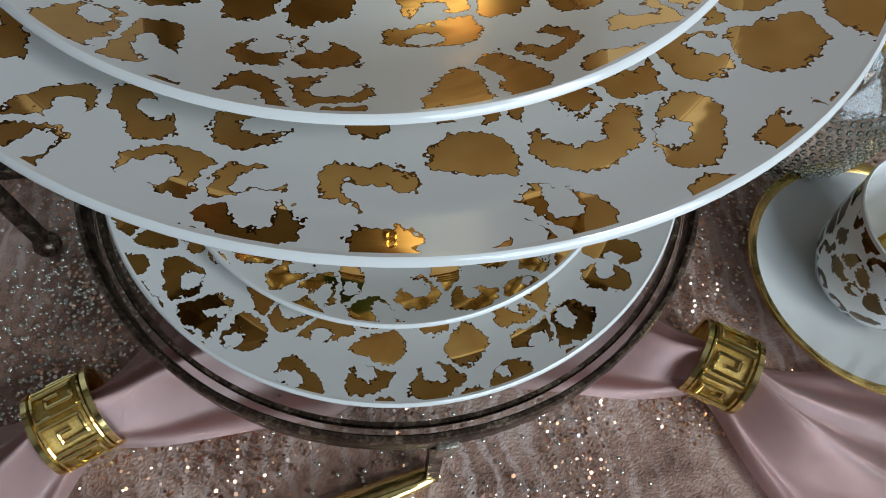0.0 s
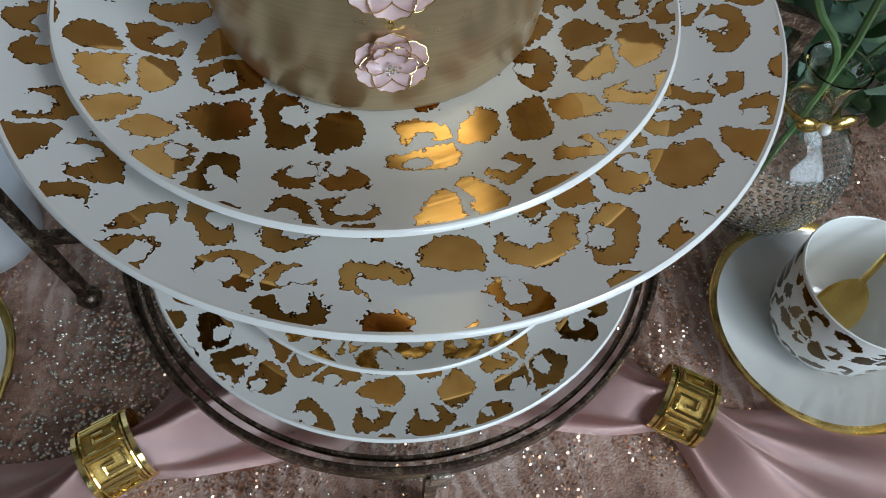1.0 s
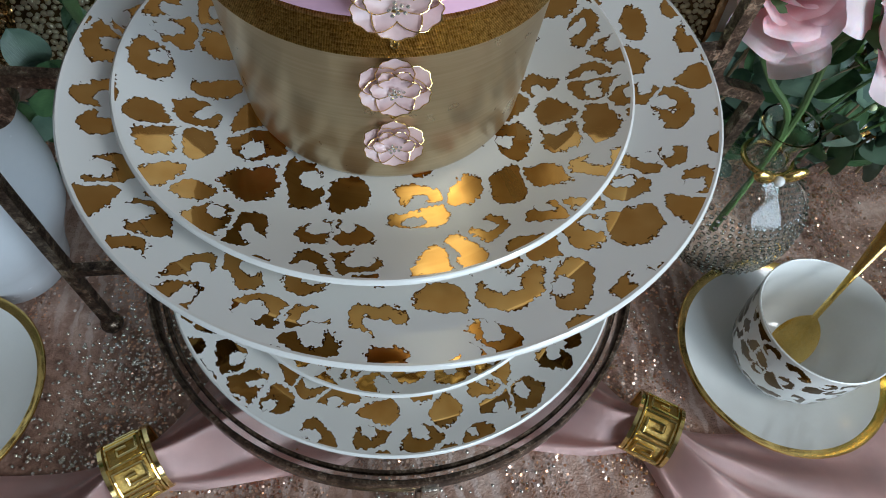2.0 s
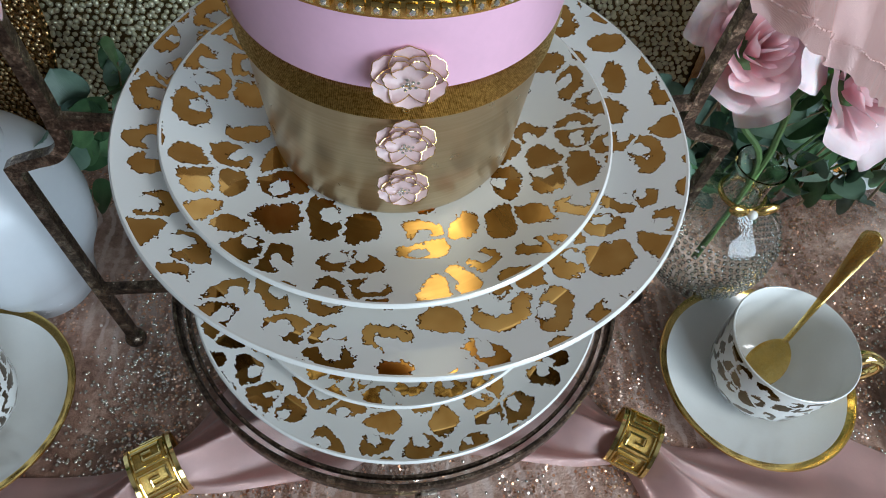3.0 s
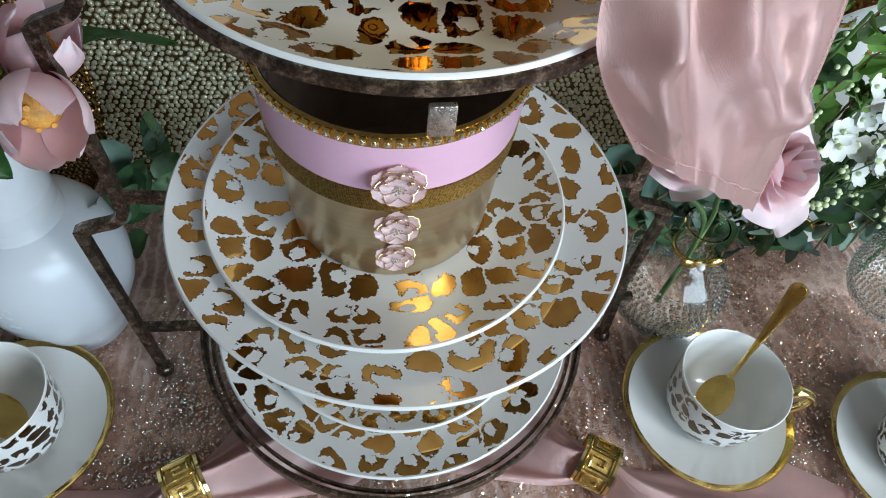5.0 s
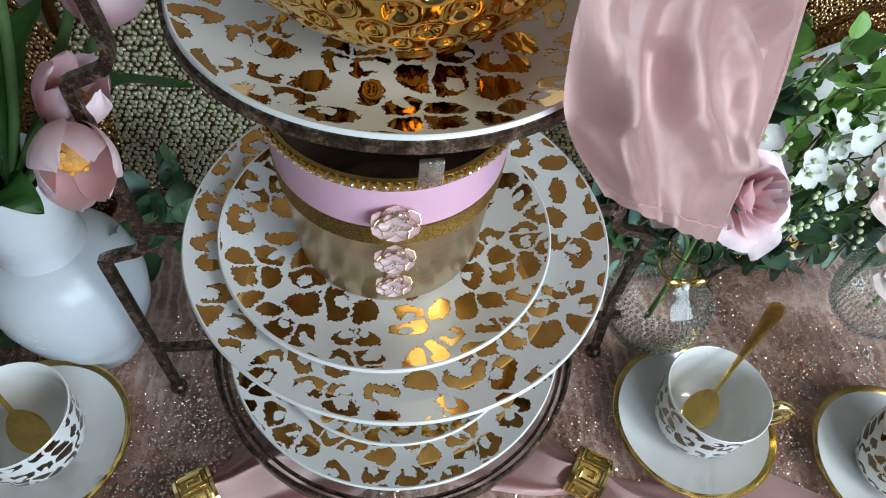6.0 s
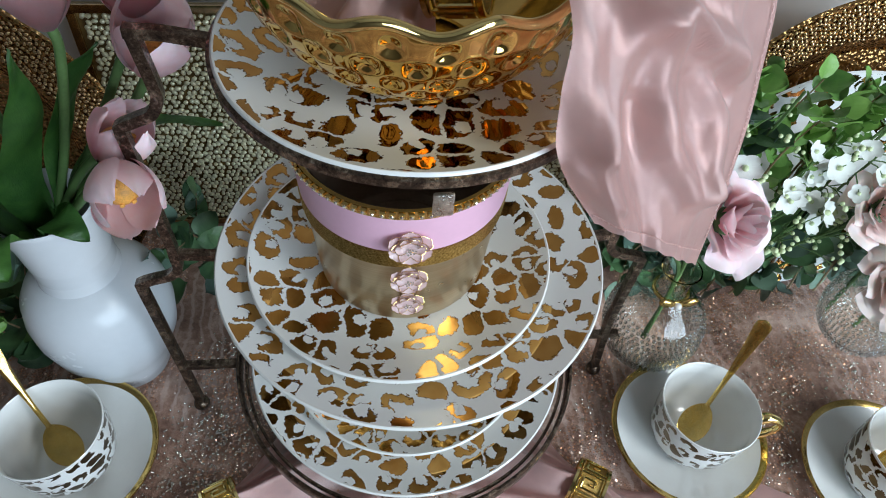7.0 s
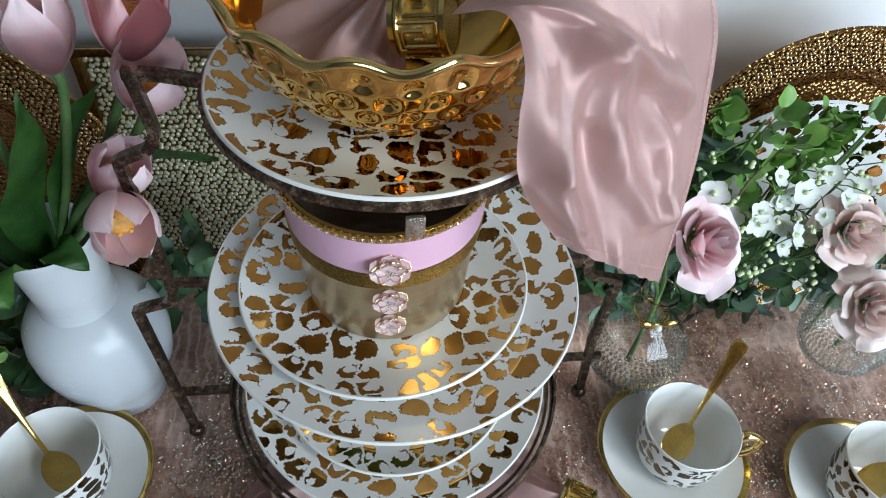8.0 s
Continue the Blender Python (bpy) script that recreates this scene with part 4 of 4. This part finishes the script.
def blossom(parent_name, at, up, size, material, label, opening):
    """A tulip head: six cupped petals round a dark heart."""
    ob = new(parent_name)
    q = Vector(up).to_track_quat("Z", "Y").to_matrix().to_4x4()
    ob.matrix_world = Matrix.Translation(at) @ q
    tagged(ob, label, "tulip", "tulips in the vase")
    h = size

    def f(u, v, inner):
        a = (v - 0.5) * 2
        s = u
        rad = h * (0.07 + 0.36 * math.sin(math.pi * min(1, s * 0.62 + 0.02)) ** 0.8) * (0.9 if inner else 1.0)
        rad *= 1 + (opening - 0.3) * 0.6 * s * s - (0.30 - 0.3 * opening) * s ** 4
        wid = 1.02 * math.sin(math.pi * min(0.97, 0.18 + 0.80 * s)) ** 0.6
        ang = a * wid * 0.78
        rr = rad * (1 + 0.05 * a * a * s)
        return (rr * math.cos(ang), rr * math.sin(ang), h * (1.05 * s - 0.05 * a * a * s) + 0.0012 * math.sin(a * 6) * s)
    for k in range(6):
        innr = k % 2
        bm = sheet(lambda u, v: f(u, v, innr), 14, 12)
        bmesh.ops.solidify(bm, geom=bm.faces[:], thickness=0.0006)
        pt = part("petal", bm, material, ob)
        pt.rotation_euler = (0, 0, 2 * math.pi * k / 6)
    part("heart", ball(h * 0.22, (0, 0, h * 0.36), stretch=(1, 1, 1.3)), TULIP_HEART, ob, "orange-brown heart")
    for k in range(6):
        a = k * 1.05
        part("stamen", sweep([(0, 0, h * 0.2), (0.004 * math.cos(a), 0.004 * math.sin(a), h * 0.45), (0.007 * math.cos(a), 0.007 * math.sin(a), h * 0.62)], 0.0016, 6), TULIP_HEART, ob)
    top = Vector(at)
    mouth = Vector((VASE[0], VASE[1], 0.20))
    low = -Vector(up).normalized()
    mid = (top + low * 0.04).lerp(mouth, 0.4)
    stem_pts = smooth_path([mouth, mid, top + low * 0.02, top + Vector(up).normalized() * 0.004], 8)
    inv = ob.matrix_world.inverted()
    part("stem", sweep([inv @ p for p in stem_pts], 0.0032, 8), STEM, ob)


blossom("tulip", (-0.184, 0.014, 0.304), (0.40, -0.75, 0.14), 0.053, TULIP, "pink tulip with an open cup drooping beside the stand", 0.2)
blossom("tulip", (-0.207, 0.060, 0.372), (0.05, -0.05, 1.0), 0.056, TULIP, "pale pink tulip standing upright in the vase", 0.15)
blossom("tulip", (-0.163, 0.064, 0.378), (0.30, -0.10, 0.9), 0.058, TULIP_DEEP, "deep pink tulip leaning over the stand", 0.3)
blossom("tulip", (-0.158, 0.048, 0.350), (0.35, -0.20, 0.75), 0.052, TULIP, "pale pink tulip with ruffled petals behind the metal leg", 0.35)
blossom("tulip", (-0.194, 0.034, 0.292), (0.40, -0.10, 0.60), 0.050, TULIP, "pale pink tulip bud behind the metal leg", 0.15)
blossom("tulip", (-0.262, 0.055, 0.392), (-0.10, -0.05, 1.0), 0.052, TULIP, "pale pink tulip leaning outwards from the vase", 0.2)


def blade(points, width, label, material=LEAF_TULIP, fold=0.25, group="tulip leaves", name="tulip_leaf", category="leaf", curl=0.0):
    path = smooth_path(points, 10)
    n = len(path) - 1

    def f(u, v):
        x = u * n
        i = min(int(x), n - 1)
        p = path[i].lerp(path[i + 1], x - i)
        d = (path[i + 1] - path[i]).normalized()
        side = d.cross(Vector((0, 0, 1)))
        side = side.normalized() if side.length > 0.1 else Vector((1, 0, 0))
        nrm = side.cross(d)
        side = (side * math.cos(curl) + nrm * math.sin(curl)).normalized()
        nrm = side.cross(d)
        a = (v - 0.5) * 2
        w = width * (math.sin(math.pi * min(1, 0.10 + 0.90 * u)) ** 0.75) * 0.5
        return p + side * (a * w) + nrm * (fold * abs(a) ** 1.5 * w) + nrm * 0.0015 * math.sin(u * 17 + a * 2)
    bm = sheet(f, 30, 8)
    bmesh.ops.solidify(bm, geom=bm.faces[:], thickness=0.0006)
    ob = part(name, bm, material)
    return tagged(ob, label, category, group)


for pts, w, curl in (
        (((-0.270, 0.050, 0.20), (-0.262, 0.046, 0.26), (-0.236, 0.046, 0.315), (-0.228, 0.048, 0.365)), 0.034, 0.6),
        (((-0.280, 0.050, 0.20), (-0.292, 0.030, 0.25), (-0.292, 0.022, 0.29), (-0.285, 0.020, 0.34)), 0.042, 0.5),
        (((-0.262, 0.055, 0.20), (-0.225, 0.075, 0.255), (-0.185, 0.095, 0.27), (-0.140, 0.115, 0.252)), 0.030, 0.2),
        (((-0.272, 0.040, 0.21), (-0.282, 0.015, 0.235), (-0.275, -0.005, 0.245), (-0.262, -0.018, 0.235)), 0.036, 0.0),
        (((-0.262, 0.045, 0.21), (-0.245, 0.032, 0.240), (-0.232, 0.020, 0.248), (-0.218, 0.012, 0.238)), 0.026, -0.3),
        (((-0.285, 0.060, 0.20), (-0.315, 0.055, 0.25), (-0.335, 0.050, 0.30), (-0.345, 0.045, 0.36)), 0.040, 0.3),
        (((-0.260, 0.060, 0.20), (-0.240, 0.070, 0.27), (-0.215, 0.080, 0.32), (-0.195, 0.085, 0.345)), 0.024, 0.8),
        (((-0.290, 0.045, 0.21), (-0.320, 0.020, 0.225), (-0.345, 0.005, 0.215), (-0.360, -0.005, 0.19)), 0.040, 0.0)):
    blade(pts, w, "long green tulip leaf curving out of the vase", curl=curl)

# ---- glass bud vases and roses ----


DOTTED = glass_material("dotted_glass", (0.90, 0.95, 0.96), 0.0)


def bud_vase(x, y, s, label, bow):
    ob = thing("bud_vase", (x, y, 0), label, "bud vase", "glass bud vases")
    outer = [(0, 0.0), (0.028, 0.0), (0.034, 0.003), (0.044, 0.018), (0.0492, 0.040), (0.0475, 0.060), (0.039, 0.078), (0.026, 0.090), (0.0165, 0.098), (0.0140, 0.108), (0.0145, 0.122), (0.019, 0.132)]
    inside = [(0.0175, 0.132), (0.0128, 0.120), (0.0124, 0.108), (0.0150, 0.097), (0.0245, 0.088), (0.037, 0.0765), (0.0452, 0.060), (0.0468, 0.040), (0.0420, 0.019), (0.032, 0.006), (0, 0.005)]
    body = part("body", lathe([(r * s, z * s) for r, z in outer + inside], 72), GLASS, ob, "clear glass")
    body.visible_shadow = False
    bm_data = [[], []]
    unit = bmesh.new()
    bmesh.ops.create_icosphere(unit, subdivisions=1, radius=0.0019 * s)
    uv, uf = np.array([v.co[:] for v in unit.verts]), [tuple(v.index for v in f.verts) for f in unit.faces]
    unit.free()
    for row in range(16):
        z = 0.005 + row * 0.0046
        r = float(np.interp(z, [q[1] for q in outer], [q[0] for q in outer]))
        n = int(2 * math.pi * r / 0.0054)
        for k in range(n):
            a = 2 * math.pi * (k + 0.5 * (row % 2)) / n
            base = len(bm_data[0])
            bm_data[0].extend((uv + np.array((r * s * math.cos(a), r * s * math.sin(a), z * s))).tolist())
            bm_data[1].extend(tuple(base + c for c in f) for f in uf)
    dots = part("hobnail", tuple(bm_data), DOTTED, ob, "raised glass dots")
    tagged(dots, kind="stuff")
    dots.visible_shadow = False
    if bow:
        tie = part("bow", sweep([((0.0160 * math.cos(a)) * s, 0.0160 * s * math.sin(a), 0.1005 * s) for a in [2 * math.pi * i / 24 for i in range(24)]], 0.0022, 8, closed=True), RIM_GOLD, ob, "gold bow at the neck")
        for sgn in (-1, 1):
            loop = part("ribbon_loop", ball(0.0062, (0, 0, 0), 16, 10, (1.5, 0.55, 0.85)), RIM_GOLD, tie)
            loop.matrix_local = pose(sgn * 0.0105, -0.0185, 0.1035, 0, -sgn * 24, 0)
        part("pearl", ball(0.0036, (0, -0.021 * s, 0.101 * s)), PORCELAIN, tie, "white pearl")
    return ob


def rose(at, up, size, material, label, mouth):
    ob = new("rose")
    ob.matrix_world = Matrix.Translation(at) @ Vector(up).to_track_quat("Z", "Y").to_matrix().to_4x4()
    tagged(ob, label, "rose", "roses in bud vases")
    rnd = random.Random(int(abs(at[0]) * 1000))
    n = 24
    for k in range(n):
        t = k / (n - 1)
        r = size * (0.10 + 0.86 * t)
        h = size * (1.02 - 0.42 * t)
        wide = 1.5 - 0.75 * t
        lean = 0.05 + 0.95 * t ** 1.3
        jit = rnd.uniform(-0.15, 0.15)

        def f(u, v, r=r, h=h, wide=wide, lean=lean, t=t, jit=jit):
            a = (v - 0.5) * 2
            s = u
            wid = wide * (0.35 + 0.65 * math.sin(math.pi * 0.5 * min(1, s * 1.3))) * (1 - 0.25 * max(0, s - 0.75) * 4 * a * a)
            rad = r * (0.25 + 0.75 * math.sin(s * 1.45)) * (1 + lean * 0.28 * s * s) + size * 0.06 * t * max(0, s - 0.7) * 3.3
            z = h * (s - 0.22 * lean * s ** 3 - 0.10 * a * a * s) - size * 0.25 * t - size * 0.13 * t * max(0, s - 0.75) * 4
            ang = a * wid * 0.72
            return (rad * math.cos(ang), rad * math.sin(ang), z + size * 0.035 * math.sin(a * 5 + jit * 20) * s * s)
        bm = sheet(f, 10, 10)
        bmesh.ops.solidify(bm, geom=bm.faces[:], thickness=0.0005)
        pt = part("petal", bm, material, ob)
        pt.rotation_euler = (rnd.uniform(-0.06, 0.06), rnd.uniform(-0.06, 0.06), k * 2.4 + jit)
    inv = ob.matrix_world.inverted()
    top = Vector(at)
    low = -Vector(up).normalized()
    part("stem", sweep([inv @ p for p in smooth_path([top + low * 0.004, top + low * 0.03, (top + low * 0.03).lerp(Vector(mouth), 0.5), Vector(mouth), Vector((mouth[0], mouth[1], 0.012))], 6)], 0.0022, 7), STEM, ob)
    part("calyx", lathe([(0.002, -0.016), (size * 0.22, -0.010), (size * 0.30, -0.001), (0, 0.0)], 16), STEM, ob)


bud_vase(0.2525, 0.050, 1.0, "clear dotted glass bud vase with a gold bow at its neck", True)
bud_vase(0.492, 0.052, 0.92, "clear dotted glass bud vase holding a pale rose", False)
rose((0.186, 0.040, 0.238), (-0.05, -0.55, 0.72), 0.032, ROSE, "pink rose half hidden behind the hanging napkin", (0.2515, 0.051, 0.125))
rose((0.243, 0.022, 0.230), (0.30, -0.60, 0.70), 0.037, ROSE, "pink rose with curled petals above a glass bud vase", (0.2525, 0.050, 0.13))
rose((0.4110, 0.056, 0.198), (-0.05, -0.7, 0.70), 0.034, ROSE_PALE, "pale pink rose among the leaves", (0.470, 0.075, 0.10))
rose((0.4760, 0.040, 0.105), (-0.20, -0.72, 0.6), 0.037, ROSE_PALE, "pale pink rose in a glass bud vase", (0.492, 0.052, 0.11))

# ---- greenery along the back ----


def leaf_mesh(name, length, width, material, tip=1.0, serrate=0.0):
    def f(u, v):
        a = (v - 0.5) * 2
        w = width * 0.5 * math.sin(math.pi * min(1, 0.03 + 0.97 * u ** (0.8 if tip > 0.5 else 1.0))) ** (0.55 if tip > 0.5 else 0.9)
        w *= 1 + serrate * math.sin(u * 40)
        return (length * u, a * w, 0.10 * length * math.sin(u * 2.2) - 0.10 * length * u * u + 0.10 * width * abs(a))
    bm = sheet(f, 8, 4)
    ob = part(name, bm, material)
    me = ob.data
    bpy.data.objects.remove(ob)
    return me


LEAVES = {
    "dark": leaf_mesh("leaf", 0.030, 0.024, LEAF_DARK),
    "grey": leaf_mesh("leaf", 0.027, 0.026, LEAF_GREY),
    "fresh": leaf_mesh("leaf", 0.019, 0.017, LEAF_FRESH, serrate=0.08),
    "long": leaf_mesh("leaf", 0.034, 0.013, LEAF_FRESH, tip=0.0),
}


def branch(points, kinds, count, seed, label, name="eucalyptus_branch", spread=1.0, scale=1.0, category="branch"):
    """A twig with pairs of leaves."""
    rnd = random.Random(seed)
    path = smooth_path(points, 10)
    ob = thing(name, points[0], label, category, "branches behind the tableware")
    o = Vector(points[0])
    part("twig", sweep([p - o for p in path], 0.0013, 6, taper=lambda t: 1 - 0.6 * t), TWIG, ob)
    for k in range(count):
        t = (k + 0.6) / count
        x = t * (len(path) - 1)
        i = min(int(x), len(path) - 2)
        p = path[i].lerp(path[i + 1], x - i) - o
        d = (path[i + 1] - path[i]).normalized()
        out = (d * 0.4 + Vector((rnd.uniform(-1, 1), rnd.uniform(-1.1, 0.5), rnd.uniform(-0.3, 0.9))) * spread).normalized()
        lf = new("leaf", LEAVES[rnd.choice(kinds)])
        lf.parent = ob
        z_axis = (Vector((0, -0.7, 0.8)) + Vector((rnd.uniform(-0.6, 0.6), rnd.uniform(-0.6, 0.6), rnd.uniform(-0.3, 0.3)))).normalized()
        y_axis = z_axis.cross(out).normalized()
        z_axis = out.cross(y_axis)
        m = Matrix((out, y_axis, z_axis)).transposed().to_4x4()
        q = p + out * 0.003
        q.z = max(q.z, 0.006 - o.z)
        if (q.z + o.z) + out.z * 0.03 < 0.004:
            out.z = 0.1
        lf.matrix_local = Matrix.Translation(q) @ m @ Matrix.Scale(scale * rnd.uniform(0.75, 1.2), 4)
    return ob


L1 = "dark green eucalyptus branch lying behind the tableware"
L2 = "grey-green eucalyptus branch among the flowers"
L3 = "fresh green leafy sprig among white flowers"
rndb = random.Random(11)
for k in range(15):  # a low bank of leaves along the back
    x = -0.24 + 0.056 * k
    y = 0.125 + 0.02 * math.sin(k * 1.7)
    top = 0.10 + 0.04 * rndb.random()
    branch([(x, y, 0.006), (x + rndb.uniform(-0.03, 0.03), y - 0.01, top * 0.6), (x + rndb.uniform(-0.05, 0.05), y - 0.03 * rndb.random(), top)], ["dark", "dark", "grey"], 15, 20 + k, L1)
for k in range(9):  # the fuller bank on the right-hand vases' side
    x = 0.235 + 0.034 * k
    top = 0.14 + 0.03 * rndb.random() if 0.31 < x < 0.45 else 0.16 + 0.05 * rndb.random()
    branch([(x, 0.105, 0.006), (x + rndb.uniform(-0.02, 0.03), 0.10, top * 0.6), (x + rndb.uniform(-0.03, 0.04), 0.085, top)], ["dark", "grey", "dark"], 14, 60 + k, L1)
for k in range(5):
    x = 0.228 + 0.010 * k
    branch([(x, 0.11, 0.05), (x + 0.01, 0.10, 0.18), (x + rndb.uniform(-0.02, 0.03), 0.085, 0.245 + 0.012 * k)], ["grey", "dark", "grey"], 13, 80 + k, L2, scale=1.15)
for k in range(6):
    x = 0.262 + 0.020 * k
    branch([(x, 0.105, 0.12), (x + rndb.uniform(-0.02, 0.02), 0.095, 0.23), (x + rndb.uniform(-0.03, 0.03), 0.085, 0.315 - 0.004 * k + 0.02 * rndb.random())], ["fresh"], 30, 100 + k, L3, "leafy_sprig", category="sprig")
for k in range(6):  # round the white vase
    x = -0.40 + 0.03 * k
    branch([(x, 0.115, 0.006), (x - 0.01, 0.105, 0.07), (x + rndb.uniform(-0.03, 0.03), 0.085, 0.13)], ["dark", "grey", "dark"], 14, 140 + k, L1)
for k in range(4):
    x = -0.335 - 0.02 * k
    branch([(x, 0.07, 0.006), (x - 0.012, 0.06, 0.06), (x - 0.02, 0.045, 0.11 + 0.02 * k)], ["fresh", "dark"], 10, 160 + k, L1)
branch([(-0.215, 0.175, 0.02), (-0.205, 0.17, 0.08), (-0.195, 0.165, 0.125)], ["dark", "grey"], 9, 171, L1)

# ---- white flower sprays ----


def petal_mesh():
    def f(u, v):
        a = (v - 0.5) * 2
        w = 0.0050 * math.sin(math.pi * min(1, 0.06 + 0.82 * u)) ** 0.9
        return (0.0015 + 0.0092 * u, a * w, 0.0030 * u * u - 0.0010 * (1 - a * a) * u)
    ob = part("petal", sheet(f, 6, 5), WHITE_PETAL)
    me = ob.data
    bpy.data.objects.remove(ob)
    return me


PETAL = petal_mesh()
ob = part("eye", ball(0.0021, (0, 0, 0.0012), 10, 6), BUD)
EYE_MESH = ob.data
bpy.data.objects.remove(ob)
bm = bmesh.new()
bmesh.ops.create_icosphere(bm, subdivisions=2, radius=0.0024)
ob = part("bud", bm, BUD)
BUD_MESH = ob.data
bpy.data.objects.remove(ob)


def spray(base, tip, flowers, buds, seed, label):
    rnd = random.Random(seed)
    ob = thing("flower_spray", base, label, "flowers", "white flower sprays")
    o = Vector(base)
    d = Vector(tip) - o
    part("stem", sweep([d * (i / 8) + Vector((0.004 * math.sin(i), 0, 0)) for i in range(9)], 0.0012, 6), STEM, ob)
    for k in range(flowers + buds):
        root = d * rnd.uniform(0.55, 1.0)
        end = root + Vector((rnd.uniform(-0.034, 0.034), rnd.uniform(-0.03, 0.012), rnd.uniform(-0.014, 0.030)))
        part("stalk", sweep([root, root.lerp(end, 0.5) + Vector((0, 0, 0.003)), end], 0.0006, 5), STEM, ob)
        if k < flowers:
            face = Vector((rnd.uniform(-0.9, 0.8), -0.8, rnd.uniform(-0.1, 1.1))).normalized()
            m = Matrix.Translation(end) @ face.to_track_quat("Z", "Y").to_matrix().to_4x4() @ Matrix.Scale(rnd.uniform(0.75, 1.25), 4)
            eye = new("flower", EYE_MESH)
            eye.parent = ob
            eye.matrix_local = m
            for i in range(5):
                p = new("petal", PETAL)
                p.parent = eye
                p.rotation_euler = (0, 0, 2 * math.pi * i / 5)
        else:
            for i in range(3):
                b = new("bud", BUD_MESH)
                b.parent = ob
                b.location = end + Vector((rnd.uniform(-0.005, 0.005), rnd.uniform(-0.004, 0.004), rnd.uniform(-0.003, 0.006)))
                b.scale = [rnd.uniform(0.7, 1.1)] * 3


W = "spray of small white five-petalled flowers and green buds"
for k, (bx, tx, ty, tz) in enumerate(((0.33, 0.340, 0.075, 0.268), (0.36, 0.368, 0.075, 0.262), (0.39, 0.392, 0.08, 0.250), (0.41, 0.420, 0.07, 0.225), (0.37, 0.385, 0.08, 0.285))):
    spray((bx, 0.10, 0.08), (tx, ty, tz), 5, 3, 200 + k, W)
for k, (bx, tx, ty, tz) in enumerate(((0.30, 0.312, 0.050, 0.205), (0.33, 0.325, 0.045, 0.185), (0.27, 0.282, 0.07, 0.315), (0.36, 0.385, 0.05, 0.19), (0.40, 0.405, 0.06, 0.21), (0.36, 0.385, 0.08, 0.30))):
    spray((bx, 0.10, 0.06), (tx, ty, tz), 1, 9, 230 + k, "sprig of small pale green buds on thin stalks")

# ---- glitter on the cloth ----

def glitter_material():
    m, nt, p = nodes_of("copper_glitter")
    geo = nt.nodes.new("ShaderNodeNewGeometry")
    nt.links.new(ramp(nt, geo.outputs["Random Per Island"], ((0.0, (0.75, 0.38, 0.22)), (0.6, (0.85, 0.55, 0.40)), (1.0, (0.85, 0.75, 0.68)))), p.inputs["Base Color"])
    p.inputs["Metallic"].default_value = 1.0
    p.inputs["Roughness"].default_value = 0.3
    return m


def glitter():
    rnd = random.Random(2)
    verts, faces = [], []
    while len(faces) < 60000:
        x, y = rnd.uniform(-0.55, 0.62), rnd.uniform(-0.36, 0.22)
        dense = noise.noise((x * 16, y * 16, 5)) + 0.5 * noise.noise((x * 50, y * 50, 9))
        if dense < rnd.uniform(-0.25, 0.55):
            continue
        s = rnd.uniform(0.0004, 0.0012)
        nrm = Vector((rnd.gauss(0, 0.32), rnd.gauss(0, 0.32), 1)).normalized()
        a = nrm.orthogonal().normalized()
        b = nrm.cross(a)
        c = Vector((x, y, 0.0016 + s * 0.5))
        base = len(verts)
        k0 = rnd.uniform(0, 6.28)
        verts.extend((c + (a * math.cos(k0 + k * 1.0472) + b * math.sin(k0 + k * 1.0472)) * s)[:] for k in range(6))
        faces.append(tuple(range(base, base + 6)))
    return verts, faces


tagged(part("glitter", glitter(), glitter_material(), smooth=False), "scattered copper and rose-gold glitter on the cloth", "glitter", kind="stuff")



def clear_beads():
    """Small clear beads strewn in clusters on the cloth."""
    rnd = random.Random(31)
    unit = bmesh.new()
    bmesh.ops.create_icosphere(unit, subdivisions=1, radius=1.0)
    uv, uf = np.array([v.co[:] for v in unit.verts]), [tuple(v.index for v in f.verts) for f in unit.faces]
    unit.free()
    verts, faces = [], []
    for cx, cy, spread, count in ((-0.180, -0.035, 0.026, 420), (-0.165, 0.055, 0.020, 200), (-0.21, -0.085, 0.022, 260), (0.20, -0.02, 0.022, 120),
                                  (0.36, -0.02, 0.035, 200), (0.35, -0.10, 0.030, 160), (0.0, -0.17, 0.05, 180), (0.47, 0.0, 0.03, 150)):
        for _ in range(count):
            x, y, s = rnd.gauss(cx, spread), rnd.gauss(cy, spread), rnd.uniform(0.0008, 0.0016)
            base = len(verts)
            verts.extend((uv * (s, s, s * 0.7) + np.array((x, y, 0.0012 + s * 0.6))).tolist())
            faces.extend(tuple(base + c for c in f) for f in uf)
    return verts, faces


tagged(part("bead_scatter", clear_beads(), CRYSTAL), "small clear and rose-gold beads strewn over the cloth", "beads", kind="stuff")

# a gold handle lying before the stand
knife = thing("dessert_knife", (-0.030, -0.146, 0.0035), "polished gold knife handle lying on the cloth under the stand", "knife", turn=14)
part("handle", sweep(smooth_path([(-0.060, 0, 0.0), (-0.03, 0, 0.001), (0.0, 0, 0.0012), (0.03, 0, 0.0008), (0.038, 0, 0.0)], 6), 0.0042, 12, flat=1.5, taper=lambda t: 0.7 + 0.6 * math.sin(math.pi * min(1, t + 0.1))), GOLD, knife)
